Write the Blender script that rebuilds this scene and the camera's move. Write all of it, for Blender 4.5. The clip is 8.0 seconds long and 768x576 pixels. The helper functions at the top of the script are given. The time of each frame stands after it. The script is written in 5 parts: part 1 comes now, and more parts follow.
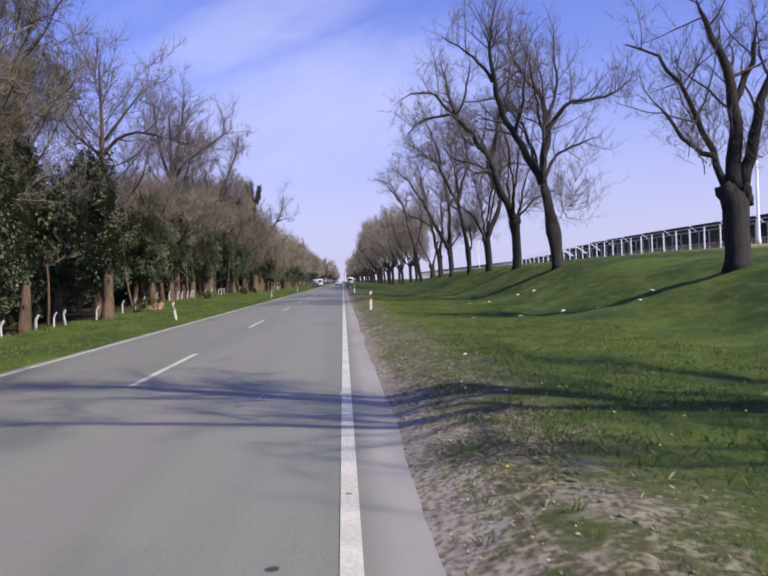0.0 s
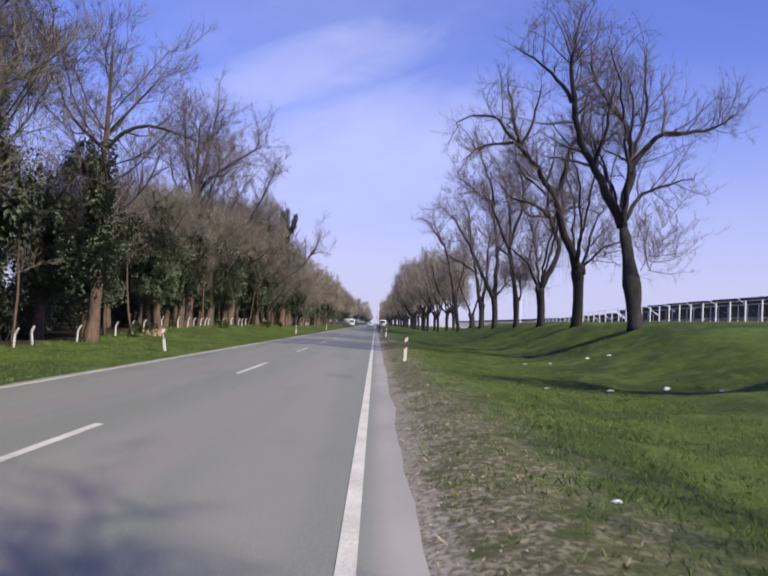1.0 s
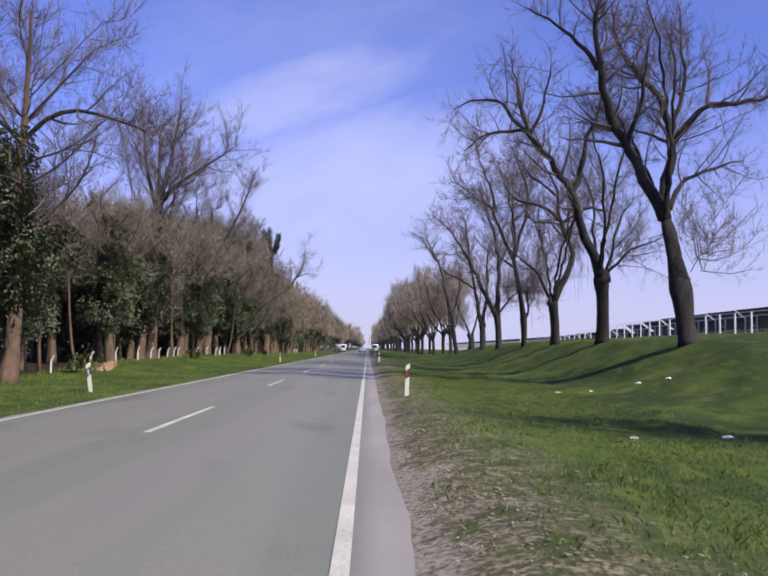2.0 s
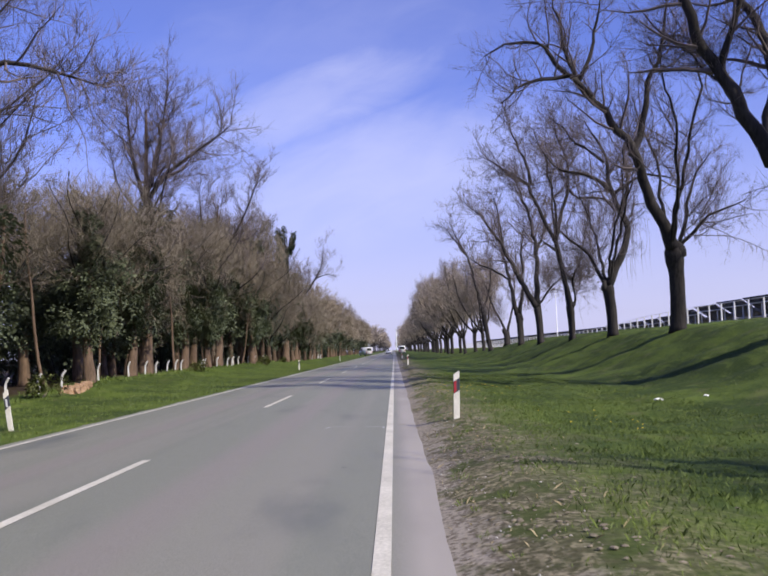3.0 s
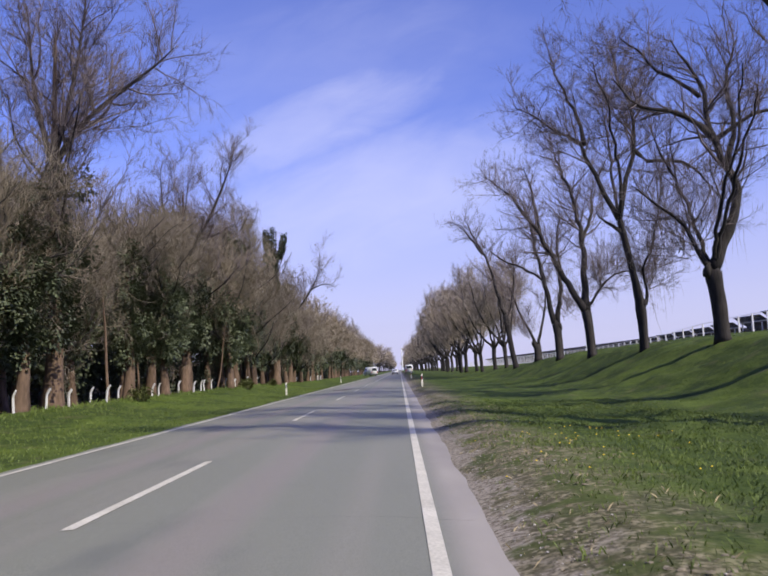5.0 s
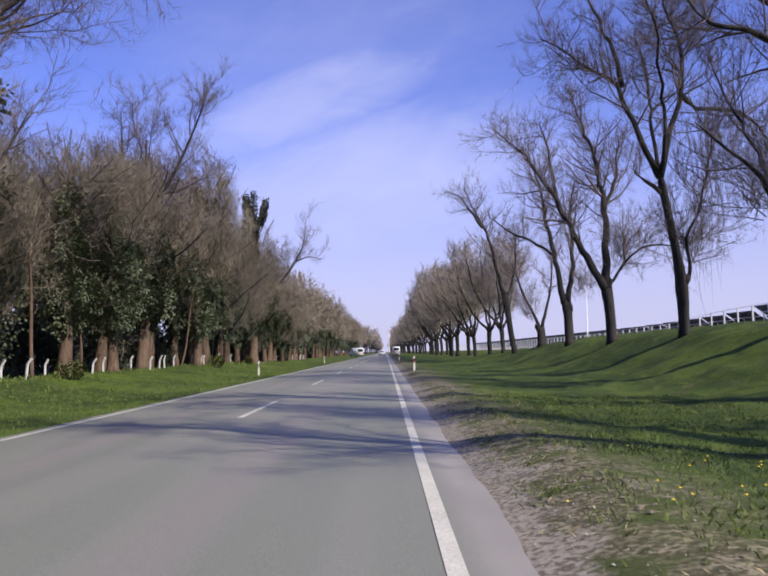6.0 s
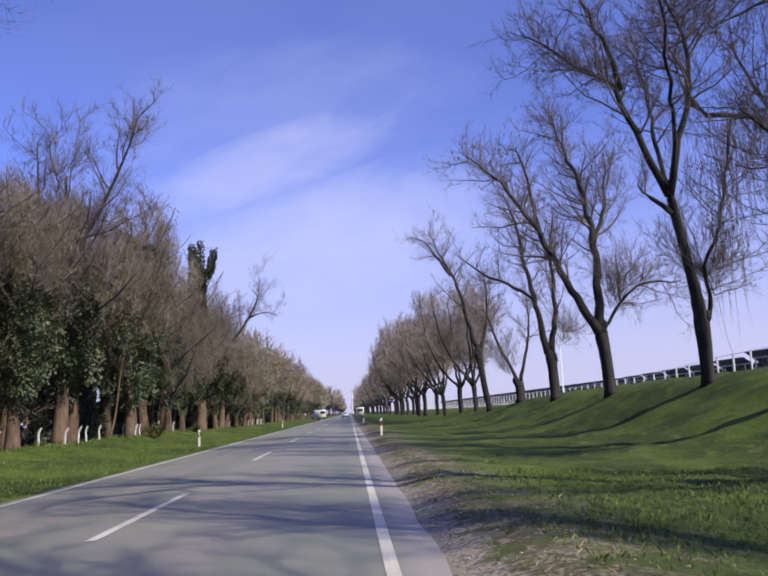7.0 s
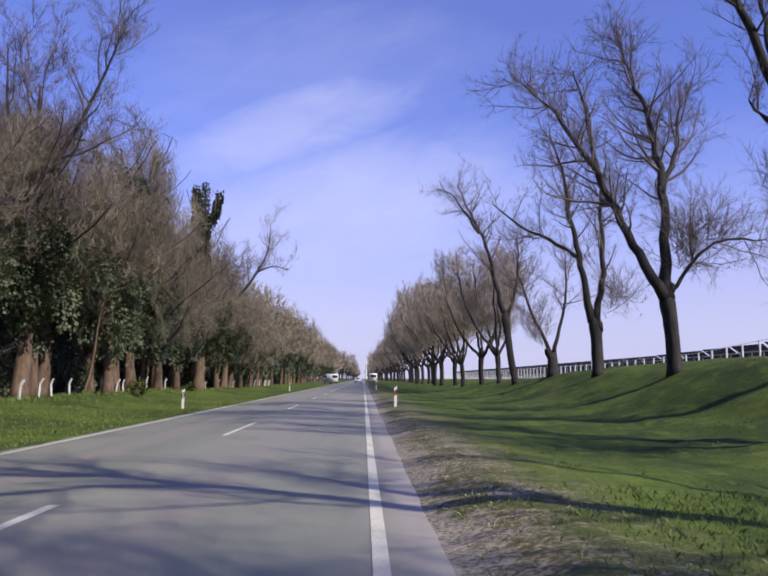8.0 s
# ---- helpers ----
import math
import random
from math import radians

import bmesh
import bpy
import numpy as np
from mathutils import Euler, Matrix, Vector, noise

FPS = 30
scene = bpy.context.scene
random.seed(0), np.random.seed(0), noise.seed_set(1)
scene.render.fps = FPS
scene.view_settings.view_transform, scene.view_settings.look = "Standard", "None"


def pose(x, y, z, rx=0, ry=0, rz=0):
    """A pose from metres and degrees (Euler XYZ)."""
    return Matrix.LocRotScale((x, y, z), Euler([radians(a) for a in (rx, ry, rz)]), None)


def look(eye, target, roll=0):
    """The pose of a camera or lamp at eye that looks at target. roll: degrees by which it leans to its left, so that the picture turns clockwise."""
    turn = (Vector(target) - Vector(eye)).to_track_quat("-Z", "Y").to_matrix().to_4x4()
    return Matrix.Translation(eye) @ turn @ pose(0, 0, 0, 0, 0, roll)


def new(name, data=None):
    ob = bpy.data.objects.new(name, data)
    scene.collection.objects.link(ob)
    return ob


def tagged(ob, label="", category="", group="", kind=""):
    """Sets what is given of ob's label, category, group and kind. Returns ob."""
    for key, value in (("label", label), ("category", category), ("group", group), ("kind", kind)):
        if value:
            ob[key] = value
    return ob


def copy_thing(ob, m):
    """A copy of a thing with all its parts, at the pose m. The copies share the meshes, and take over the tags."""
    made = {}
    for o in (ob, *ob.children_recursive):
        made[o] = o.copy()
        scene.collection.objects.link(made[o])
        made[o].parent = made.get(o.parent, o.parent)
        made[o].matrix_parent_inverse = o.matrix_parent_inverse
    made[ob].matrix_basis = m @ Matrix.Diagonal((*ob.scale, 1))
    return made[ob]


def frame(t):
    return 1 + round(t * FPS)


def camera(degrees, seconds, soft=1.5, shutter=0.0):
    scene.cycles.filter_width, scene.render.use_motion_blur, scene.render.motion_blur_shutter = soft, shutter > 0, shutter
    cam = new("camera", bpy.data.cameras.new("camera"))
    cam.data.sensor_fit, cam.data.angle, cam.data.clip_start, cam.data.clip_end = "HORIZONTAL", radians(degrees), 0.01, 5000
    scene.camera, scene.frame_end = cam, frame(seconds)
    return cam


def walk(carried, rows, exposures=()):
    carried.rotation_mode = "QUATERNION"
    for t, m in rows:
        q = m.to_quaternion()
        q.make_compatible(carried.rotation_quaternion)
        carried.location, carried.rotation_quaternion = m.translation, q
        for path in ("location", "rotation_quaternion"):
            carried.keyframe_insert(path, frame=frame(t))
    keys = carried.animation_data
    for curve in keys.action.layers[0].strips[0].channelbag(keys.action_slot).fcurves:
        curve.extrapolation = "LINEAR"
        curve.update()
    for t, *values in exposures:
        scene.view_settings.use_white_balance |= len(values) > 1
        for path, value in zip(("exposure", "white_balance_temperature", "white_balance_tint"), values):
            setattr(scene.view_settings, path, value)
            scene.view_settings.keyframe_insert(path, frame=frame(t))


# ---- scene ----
cam = camera(52.0, 8.0, soft=1.9, shutter=0.1)
PATH = [
    (0, (0.013, -1.251, 1.55), (0.116, 0.746, 1.528), -2.2),
    (0.1, (0.016, -0.5, 1.547), (0.098, 1.498, 1.555), -1.8),
    (0.2, (0.019, 0.255, 1.542), (-0.015, 2.254, 1.613), 4.7),
    (0.5, (0.0, 2.489, 1.56), (-0.052, 4.488, 1.519), 0.7),
    (0.7, (0.054, 3.974, 1.522), (0.059, 5.974, 1.504), -1.6),
    (1, (0.102, 6.17, 1.505), (0.119, 8.168, 1.595), 3.0),
    (1.2, (0.126, 7.604, 1.473), (0.279, 9.586, 1.686), -1.0),
    (1.5, (0.171, 9.812, 1.451), (0.215, 11.804, 1.627), 3.0),
    (1.7, (0.15, 11.287, 1.461), (0.207, 13.281, 1.608), 1.8),
    (2.8, (0.153, 18.899, 1.425), (0.138, 20.891, 1.604), -0.5),
    (3, (0.129, 20.387, 1.473), (0.107, 22.381, 1.63), -1.6),
    (3.5, (0.037, 23.741, 1.441), (-0.01, 25.734, 1.607), -0.7),
    (4, (-0.052, 27.069, 1.435), (-0.089, 29.06, 1.62), -0.9),
    (4.2, (-0.095, 28.42, 1.411), (-0.198, 30.413, 1.541), 1.5),
    (4.5, (-0.148, 30.389, 1.382), (-0.214, 32.377, 1.59), -1.6),
    (5.8, (-0.36, 39.191, 1.365), (-0.358, 41.18, 1.571), -2.2),
    (6, (-0.405, 40.541, 1.319), (-0.408, 42.535, 1.48), -0.8),
    (6.2, (-0.429, 41.774, 1.341), (-0.397, 43.765, 1.521), -4.1),
    (6.5, (-0.424, 43.752, 1.385), (-0.401, 45.744, 1.566), -1.7),
    (6.8, (-0.376, 45.502, 1.372), (-0.278, 47.493, 1.536), -3.5),
    (7, (-0.324, 46.696, 1.366), (-0.226, 48.67, 1.675), -2.5),
    (7.2, (-0.314, 47.931, 1.335), (-0.261, 49.909, 1.629), -1.1),
    (7.5, (-0.278, 49.873, 1.319), (-0.191, 51.851, 1.596), -1.5),
    (7.7, (-0.231, 51.081, 1.328), (-0.165, 53.061, 1.607), -1.0),
    (8, (-0.146, 52.969, 1.376), (-0.096, 54.955, 1.604), 0.4),
]
walk(cam, [(t, look(eye, target, roll)) for t, eye, target, roll in PATH])


# ---- world and sun ----
SUN_EL, SUN_AZ = radians(40.0), radians(130.0)
world = bpy.data.worlds.new("sky")
scene.world = world
world.use_nodes = True
wn, wl = world.node_tree.nodes, world.node_tree.links
wn.clear()
sky = wn.new("ShaderNodeTexSky")
sky.sky_type, sky.sun_disc = "NISHITA", False
sky.sun_elevation, sky.sun_rotation = SUN_EL, SUN_AZ
sky.air_density, sky.dust_density, sky.ozone_density = 1.0, 0.6, 3.0
tex = wn.new("ShaderNodeTexCoord")
sep = wn.new("ShaderNodeSeparateXYZ")
wl.new(tex.outputs["Generated"], sep.inputs[0])


def wmath(op, a, b):
    n = wn.new("ShaderNodeMath")
    n.operation = op
    for i, v in enumerate((a, b)):
        if isinstance(v, (int, float)):
            n.inputs[i].default_value = v
        else:
            wl.new(v, n.inputs[i])
    return n.outputs[0]


height = wmath("ADD", wmath("MAXIMUM", sep.outputs[2], 0.0), 0.12)
plane = wn.new("ShaderNodeCombineXYZ")
wl.new(wmath("DIVIDE", sep.outputs[0], height), plane.inputs[0])
wl.new(wmath("DIVIDE", sep.outputs[1], height), plane.inputs[1])
cloud = wn.new("ShaderNodeTexNoise")
cloud.inputs["Scale"].default_value, cloud.inputs["Detail"].default_value, cloud.inputs["Roughness"].default_value = 0.42, 5.0, 0.52
cloud.inputs["Distortion"].default_value = 0.8
wl.new(plane.outputs[0], cloud.inputs["Vector"])


def wrange(v, a, b, lo, hi):
    n = wn.new("ShaderNodeMapRange")
    n.interpolation_type = "SMOOTHSTEP"
    for i, q in enumerate((a, b, lo, hi)):
        n.inputs[i + 1].default_value = q
    wl.new(v, n.inputs[0])
    return n.outputs[0]


def wmix(fac, a, b, blend="MIX"):
    n = wn.new("ShaderNodeMix")
    n.data_type, n.blend_type = "RGBA", blend
    for i, v in ((0, fac), (6, a), (7, b)):
        if isinstance(v, tuple):
            n.inputs[i].default_value = (*v, 1)
        elif isinstance(v, float):
            n.inputs[i].default_value = v
        else:
            wl.new(v, n.inputs[i])
    return n.outputs[2]


violet = wmix(1.0, sky.outputs[0], (0.94, 0.93, 1.78), "MULTIPLY")
hazed = wmix(wrange(sep.outputs[2], 0.0, 0.34, 0.85, 0.0), violet, (5.7, 5.6, 7.9))
# thin streaked cloud over the far end of the road, in slopes seen from the road
ahead = wmath("MAXIMUM", sep.outputs[1], 0.05)
across, rise = wmath("DIVIDE", sep.outputs[0], ahead), wmath("DIVIDE", sep.outputs[2], ahead)
ragged = wn.new("ShaderNodeTexNoise")
ragged.inputs["Scale"].default_value, ragged.inputs["Detail"].default_value, ragged.inputs["Roughness"].default_value = 1.0, 6.0, 0.6
ragged.inputs["Distortion"].default_value = 0.6
field = wn.new("ShaderNodeCombineXYZ")
wl.new(wmath("MULTIPLY", across, 9.0), field.inputs[0])
wl.new(wmath("MULTIPLY", wmath("SUBTRACT", rise, wmath("MULTIPLY", across, 0.3)), 20.0), field.inputs[1])
wl.new(field.outputs[0], ragged.inputs["Vector"])
veil = None
for u, w, a, b, tilt, amount in ((-0.10, 0.325, 0.17, 0.055, 0.30, 0.52), (0.0, 0.23, 0.24, 0.09, 0.15, 0.45), (-0.10, 0.39, 0.24, 0.10, 0.15, 0.18)):
    du = wmath("SUBTRACT", across, u)
    dw = wmath("SUBTRACT", wmath("SUBTRACT", rise, w), wmath("MULTIPLY", du, tilt))
    far = wmath("ADD", wmath("POWER", wmath("ABSOLUTE", wmath("DIVIDE", du, a), 0.0), 2.0), wmath("POWER", wmath("ABSOLUTE", wmath("DIVIDE", dw, b), 0.0), 2.0))
    blob = wrange(wmath("ADD", far, wmath("MULTIPLY", ragged.outputs["Fac"], 1.6)), 0.5, 2.4, amount, 0.0)
    veil = blob if veil is None else wmath("MAXIMUM", veil, blob)
wisps = wrange(cloud.outputs["Fac"], 0.30, 0.66, 0.0, 1.0)
veil = wmath("ADD", wmath("MULTIPLY", veil, wmath("ADD", wmath("MULTIPLY", wisps, 0.5), 0.6)), wmath("MULTIPLY", wisps, 0.12))
clouded = wmix(wmath("MINIMUM", veil, 0.85), hazed, (6.3, 6.5, 9.6))
back = wn.new("ShaderNodeBackground")
back.inputs["Strength"].default_value = 0.11
wl.new(clouded, back.inputs[0])
wl.new(back.outputs[0], wn.new("ShaderNodeOutputWorld").inputs[0])

sun = new("sun", bpy.data.lights.new("sun", "SUN"))
sun.data.energy, sun.data.angle, sun.data.color = 5.2, radians(0.6), (1.0, 0.925, 0.79)
sun.matrix_world = look((60, 0, 60), (60 - math.cos(SUN_EL) * math.sin(SUN_AZ), -math.cos(SUN_EL) * math.cos(SUN_AZ), 60 - math.sin(SUN_EL)))

# ---- materials ----


def material(name, low, high, scale=4.0, rough=0.85, bump=0.0, fine=40.0, stretch=(1, 1, 1), metal=0.0, vary=0.0, spec=0.3):
    """Two noises, coarse and fine, between two colours, with relief; vary: a change of brightness from object to object."""
    m = bpy.data.materials.new(name)
    m.use_nodes = True
    n, l = m.node_tree.nodes, m.node_tree.links
    b = n["Principled BSDF"]
    b.inputs["Roughness"].default_value, b.inputs["Metallic"].default_value = rough, metal
    b.inputs["Specular IOR Level"].default_value = spec
    co = n.new("ShaderNodeTexCoord")
    mp = n.new("ShaderNodeMapping")
    mp.inputs["Scale"].default_value = stretch
    l.new(co.outputs["Object"], mp.inputs[0])
    fac = []
    for s in (scale, fine):
        t = n.new("ShaderNodeTexNoise")
        t.inputs["Scale"].default_value, t.inputs["Detail"].default_value = s, 4.0
        l.new(mp.outputs[0], t.inputs["Vector"])
        fac.append(t.outputs["Fac"])
    mean = n.new("ShaderNodeMath")
    mean.operation = "ADD"
    l.new(fac[0], mean.inputs[0])
    l.new(fac[1], mean.inputs[1])
    last = mean.outputs[0]
    if vary:
        info = n.new("ShaderNodeObjectInfo")
        isl = n.new("ShaderNodeNewGeometry")
        for out in (info.outputs["Random"], isl.outputs["Random Per Island"]):
            sc = n.new("ShaderNodeMath")
            sc.operation = "MULTIPLY_ADD"
            sc.inputs[1].default_value = vary
            l.new(out, sc.inputs[0])
            l.new(last, sc.inputs[2])
            last = sc.outputs[0]
    rp = n.new("ShaderNodeMapRange")
    rp.inputs["From Min"].default_value, rp.inputs["From Max"].default_value = 0.7 + 0.3 * vary, 1.3 + 1.7 * vary
    l.new(last, rp.inputs[0])
    mx = n.new("ShaderNodeMix")
    mx.data_type = "RGBA"
    mx.inputs[6].default_value, mx.inputs[7].default_value = (*low, 1), (*high, 1)
    l.new(rp.outputs[0], mx.inputs[0])
    l.new(mx.outputs[2], b.inputs["Base Color"])
    if bump:
        bp = n.new("ShaderNodeBump")
        bp.inputs["Strength"].default_value, bp.inputs["Distance"].default_value = bump, 0.02
        l.new(fac[1], bp.inputs["Height"])
        l.new(bp.outputs[0], b.inputs["Normal"])
    return m


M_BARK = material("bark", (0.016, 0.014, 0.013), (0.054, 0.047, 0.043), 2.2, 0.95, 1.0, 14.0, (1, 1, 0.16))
M_BARK_LEFT = material("bark_brown", (0.062, 0.042, 0.028), (0.20, 0.135, 0.092), 1.5, 0.95, 0.9, 9.0, (1, 1, 0.25))
M_TWIG = material("twig", (0.085, 0.068, 0.066), (0.19, 0.155, 0.150), 1.0, 0.9, 0, 5.0, vary=0.3)
M_TWIG_BROWN = material("twig_brown", (0.118, 0.099, 0.074), (0.285, 0.240, 0.178), 0.4, 0.9, 0, 3.0, vary=0.4)
# twigs of the far row, lightened: distance haze is put into their colour
M_TWIG_HAZED = material("twig_hazed", (0.20, 0.165, 0.132), (0.43, 0.36, 0.285), 0.4, 0.9, 0, 3.0, vary=0.4)
M_TWIG_OCHRE = material("twig_ochre", (0.145, 0.120, 0.086), (0.335, 0.275, 0.198), 0.4, 0.9, 0, 3.0, vary=0.4)
M_IVY = material("ivy_leaf", (0.023, 0.033, 0.018), (0.135, 0.157, 0.084), 0.6, 0.6, 0, 3.0, vary=0.5, spec=0.3)
M_PLASTIC = material("white_plastic", (0.62, 0.59, 0.50), (0.80, 0.77, 0.68), 3.0, 0.5, 0.05, 30.0)
M_BLACK = material("black_band", (0.035, 0.037, 0.045), (0.07, 0.073, 0.085), 6.0, 0.45)
M_RED = material("red_reflector", (0.30, 0.03, 0.04), (0.42, 0.05, 0.06), 8.0, 0.3)
M_SILVER = material("silver_reflector", (0.55, 0.55, 0.55), (0.7, 0.7, 0.7), 8.0, 0.3)
M_CONCRETE = material("white_concrete", (0.40, 0.39, 0.37), (0.70, 0.69, 0.66), 2.0, 0.9, 0.3, 25.0)
M_GALV = material("white_metal", (0.60, 0.61, 0.63), (0.78, 0.79, 0.80), 1.0, 0.5, 0, 12.0)
M_PANEL = material("solar_cell", (0.018, 0.022, 0.042), (0.055, 0.065, 0.105), 0.3, 0.25, 0, 2.0, spec=0.5)
M_PANELBACK = material("panel_back", (0.05, 0.055, 0.075), (0.11, 0.115, 0.15), 0.5, 0.6, 0, 3.0)
M_PAINT = material("road_paint", (0.44, 0.415, 0.33), (0.70, 0.66, 0.55), 1.2, 0.7, 0.2, 30.0)
M_WIRE = material("fence_wire", (0.25, 0.25, 0.25), (0.35, 0.35, 0.34), 3.0, 0.6)
M_CLAY = material("orange_clay", (0.20, 0.12, 0.07), (0.42, 0.28, 0.17), 3.0, 0.95, 0.8, 20.0)
M_STONE = material("pale_stone", (0.30, 0.27, 0.23), (0.55, 0.52, 0.46), 6.0, 0.95, 0.5, 40.0)
M_LITTER = material("white_litter", (0.7, 0.7, 0.68), (0.85, 0.85, 0.83), 5.0, 0.7)
M_CARWHITE = material("car_paint_white", (0.74, 0.74, 0.74), (0.80, 0.80, 0.80), 1.0, 0.3, spec=0.5)
M_GLASS = material("car_glass", (0.015, 0.018, 0.02), (0.03, 0.035, 0.04), 1.0, 0.1, spec=0.5)
M_TYRE = material("tyre_rubber", (0.015, 0.015, 0.015), (0.035, 0.035, 0.035), 8.0, 0.8)
M_REDLAMP = material("tail_lamp", (0.3, 0.01, 0.01), (0.4, 0.02, 0.02), 5.0, 0.3)
M_FLOWER = material("dandelion_yellow", (0.65, 0.45, 0.02), (0.8, 0.6, 0.05), 9.0, 0.7)
M_STRAW = material("dry_straw", (0.28, 0.22, 0.12), (0.50, 0.42, 0.26), 2.0, 0.9, vary=0.4)
M_BLADE = material("grass_blade", (0.055, 0.088, 0.014), (0.155, 0.200, 0.042), 0.30, 0.6, 0, 1.5, vary=0.18)


def ground_material():
    m = bpy.data.materials.new("verge_ground")
    m.use_nodes = True
    n, l = m.node_tree.nodes, m.node_tree.links
    b = n["Principled BSDF"]
    b.inputs["Roughness"].default_value, b.inputs["Specular IOR Level"].default_value = 0.95, 0.15
    co = n.new("ShaderNodeTexCoord")

    def noise_at(scale, detail=4.0, stretch=None):
        t = n.new("ShaderNodeTexNoise")
        t.inputs["Scale"].default_value, t.inputs["Detail"].default_value = scale, detail
        if stretch:
            mp = n.new("ShaderNodeMapping")
            mp.inputs["Scale"].default_value = stretch
            l.new(co.outputs["Object"], mp.inputs[0])
            l.new(mp.outputs[0], t.inputs["Vector"])
        else:
            l.new(co.outputs["Object"], t.inputs["Vector"])
        return t.outputs["Fac"]

    def calc(op, a, b2=0.0, c=0.0):
        q = n.new("ShaderNodeMath")
        q.operation = op
        for i, v in enumerate((a, b2, c)):
            if isinstance(v, (int, float)):
                q.inputs[i].default_value = v
            else:
                l.new(v, q.inputs[i])
        return q.outputs[0]

    def ranged(v, a, b2, x=0.0, y=1.0):
        q = n.new("ShaderNodeMapRange")
        q.interpolation_type = "SMOOTHSTEP"
        for i, w in enumerate((a, b2, x, y)):
            q.inputs[i + 1].default_value = w
        l.new(v, q.inputs[0])
        return q.outputs[0]

    def mixed(f, a, b2):
        q = n.new("ShaderNodeMix")
        q.data_type = "RGBA"
        for i, v in ((0, f), (6, a), (7, b2)):
            if isinstance(v, tuple):
                q.inputs[i].default_value = (*v, 1)
            else:
                l.new(v, q.inputs[i])
        return q.outputs[2]

    big, mid, fine = noise_at(0.22), noise_at(1.3, 5.0), noise_at(16.0, 5.0)
    grass = mixed(ranged(fine, 0.3, 0.7), (0.026, 0.045, 0.009), (0.060, 0.086, 0.019))
    lush = mixed(ranged(fine, 0.3, 0.7), (0.056, 0.088, 0.012), (0.118, 0.158, 0.028))
    streak = noise_at(0.45, 5.0, (0.8, 0.5, 1.0))
    grass = mixed(ranged(big, 0.42, 0.64), grass, lush)
    grass = mixed(ranged(streak, 0.52, 0.68, 0, 0.8), grass, lush)
    grass = mixed(ranged(mid, 0.55, 0.78, 0, 0.65), grass, (0.125, 0.118, 0.055))
    tuft = noise_at(2.6, 5.0, (1.0, 0.45, 1.0))
    grass = mixed(ranged(tuft, 0.50, 0.72, 0, 0.7), grass, (0.036, 0.060, 0.012))
    grass = mixed(ranged(tuft, 0.30, 0.46, 0.6, 0.0), grass, (0.118, 0.158, 0.030))
    xyz = n.new("ShaderNodeSeparateXYZ")
    l.new(co.outputs["Object"], xyz.inputs[0])
    thatch = mixed(ranged(noise_at(7.0, 6.0), 0.35, 0.65), (0.130, 0.110, 0.068), (0.37, 0.315, 0.205))
    mott = noise_at(19.0, 6.0)
    thatch = mixed(ranged(mott, 0.40, 0.62), (0.085, 0.074, 0.042), thatch)
    thatch = mixed(ranged(noise_at(1.7, 6.0), 0.50, 0.63, 0, 0.85), thatch, (0.062, 0.080, 0.020))
    dirt = mixed(ranged(mott, 0.34, 0.60), (0.145, 0.120, 0.085), (0.36, 0.315, 0.245))
    # bare fringe beside the asphalt, on the near side of the road
    ragged = calc("ADD", calc("MULTIPLY", calc("SUBTRACT", noise_at(0.55, 5.0), 0.5), 1.6), calc("MULTIPLY", calc("SUBTRACT", noise_at(4.5, 4.0), 0.5), 1.2))
    right = ranged(calc("ADD", xyz.outputs[0], ragged), 0.62, 0.98, 1.0, 0.0)
    dry = ranged(calc("ADD", xyz.outputs[0], calc("MULTIPLY", ragged, 1.3)), 0.9, 3.0, 0.9, 0.0)
    onright = ranged(xyz.outputs[0], -3.2, -3.0)
    grass = mixed(calc("MULTIPLY", dry, onright), grass, thatch)
    grass = mixed(calc("MULTIPLY", right, onright), grass, dirt)
    bare = calc("MULTIPLY", ranged(noise_at(0.95, 5.0), 0.56, 0.66, 0.0, 0.6), calc("MULTIPLY", ranged(xyz.outputs[0], 1.3, 2.3, 1.0, 0.0), onright))
    grass = mixed(bare, grass, dirt)
    beyond = ranged(xyz.outputs[0], 19.0, 23.0)
    grass = mixed(beyond, grass, mixed(ranged(fine, 0.3, 0.7), (0.20, 0.175, 0.10), (0.36, 0.32, 0.20)))
    # dark brown ground from the wood's edge inwards, with a ragged border
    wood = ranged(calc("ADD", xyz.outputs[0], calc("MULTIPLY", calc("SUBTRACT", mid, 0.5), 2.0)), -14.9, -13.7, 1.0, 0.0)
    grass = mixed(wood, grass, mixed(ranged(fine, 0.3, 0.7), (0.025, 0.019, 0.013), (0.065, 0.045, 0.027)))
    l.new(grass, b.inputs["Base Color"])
    bp = n.new("ShaderNodeBump")
    bp.inputs["Strength"].default_value, bp.inputs["Distance"].default_value = 0.6, 0.02
    l.new(calc("ADD", fine, mid), bp.inputs["Height"])
    l.new(bp.outputs[0], b.inputs["Normal"])
    return m


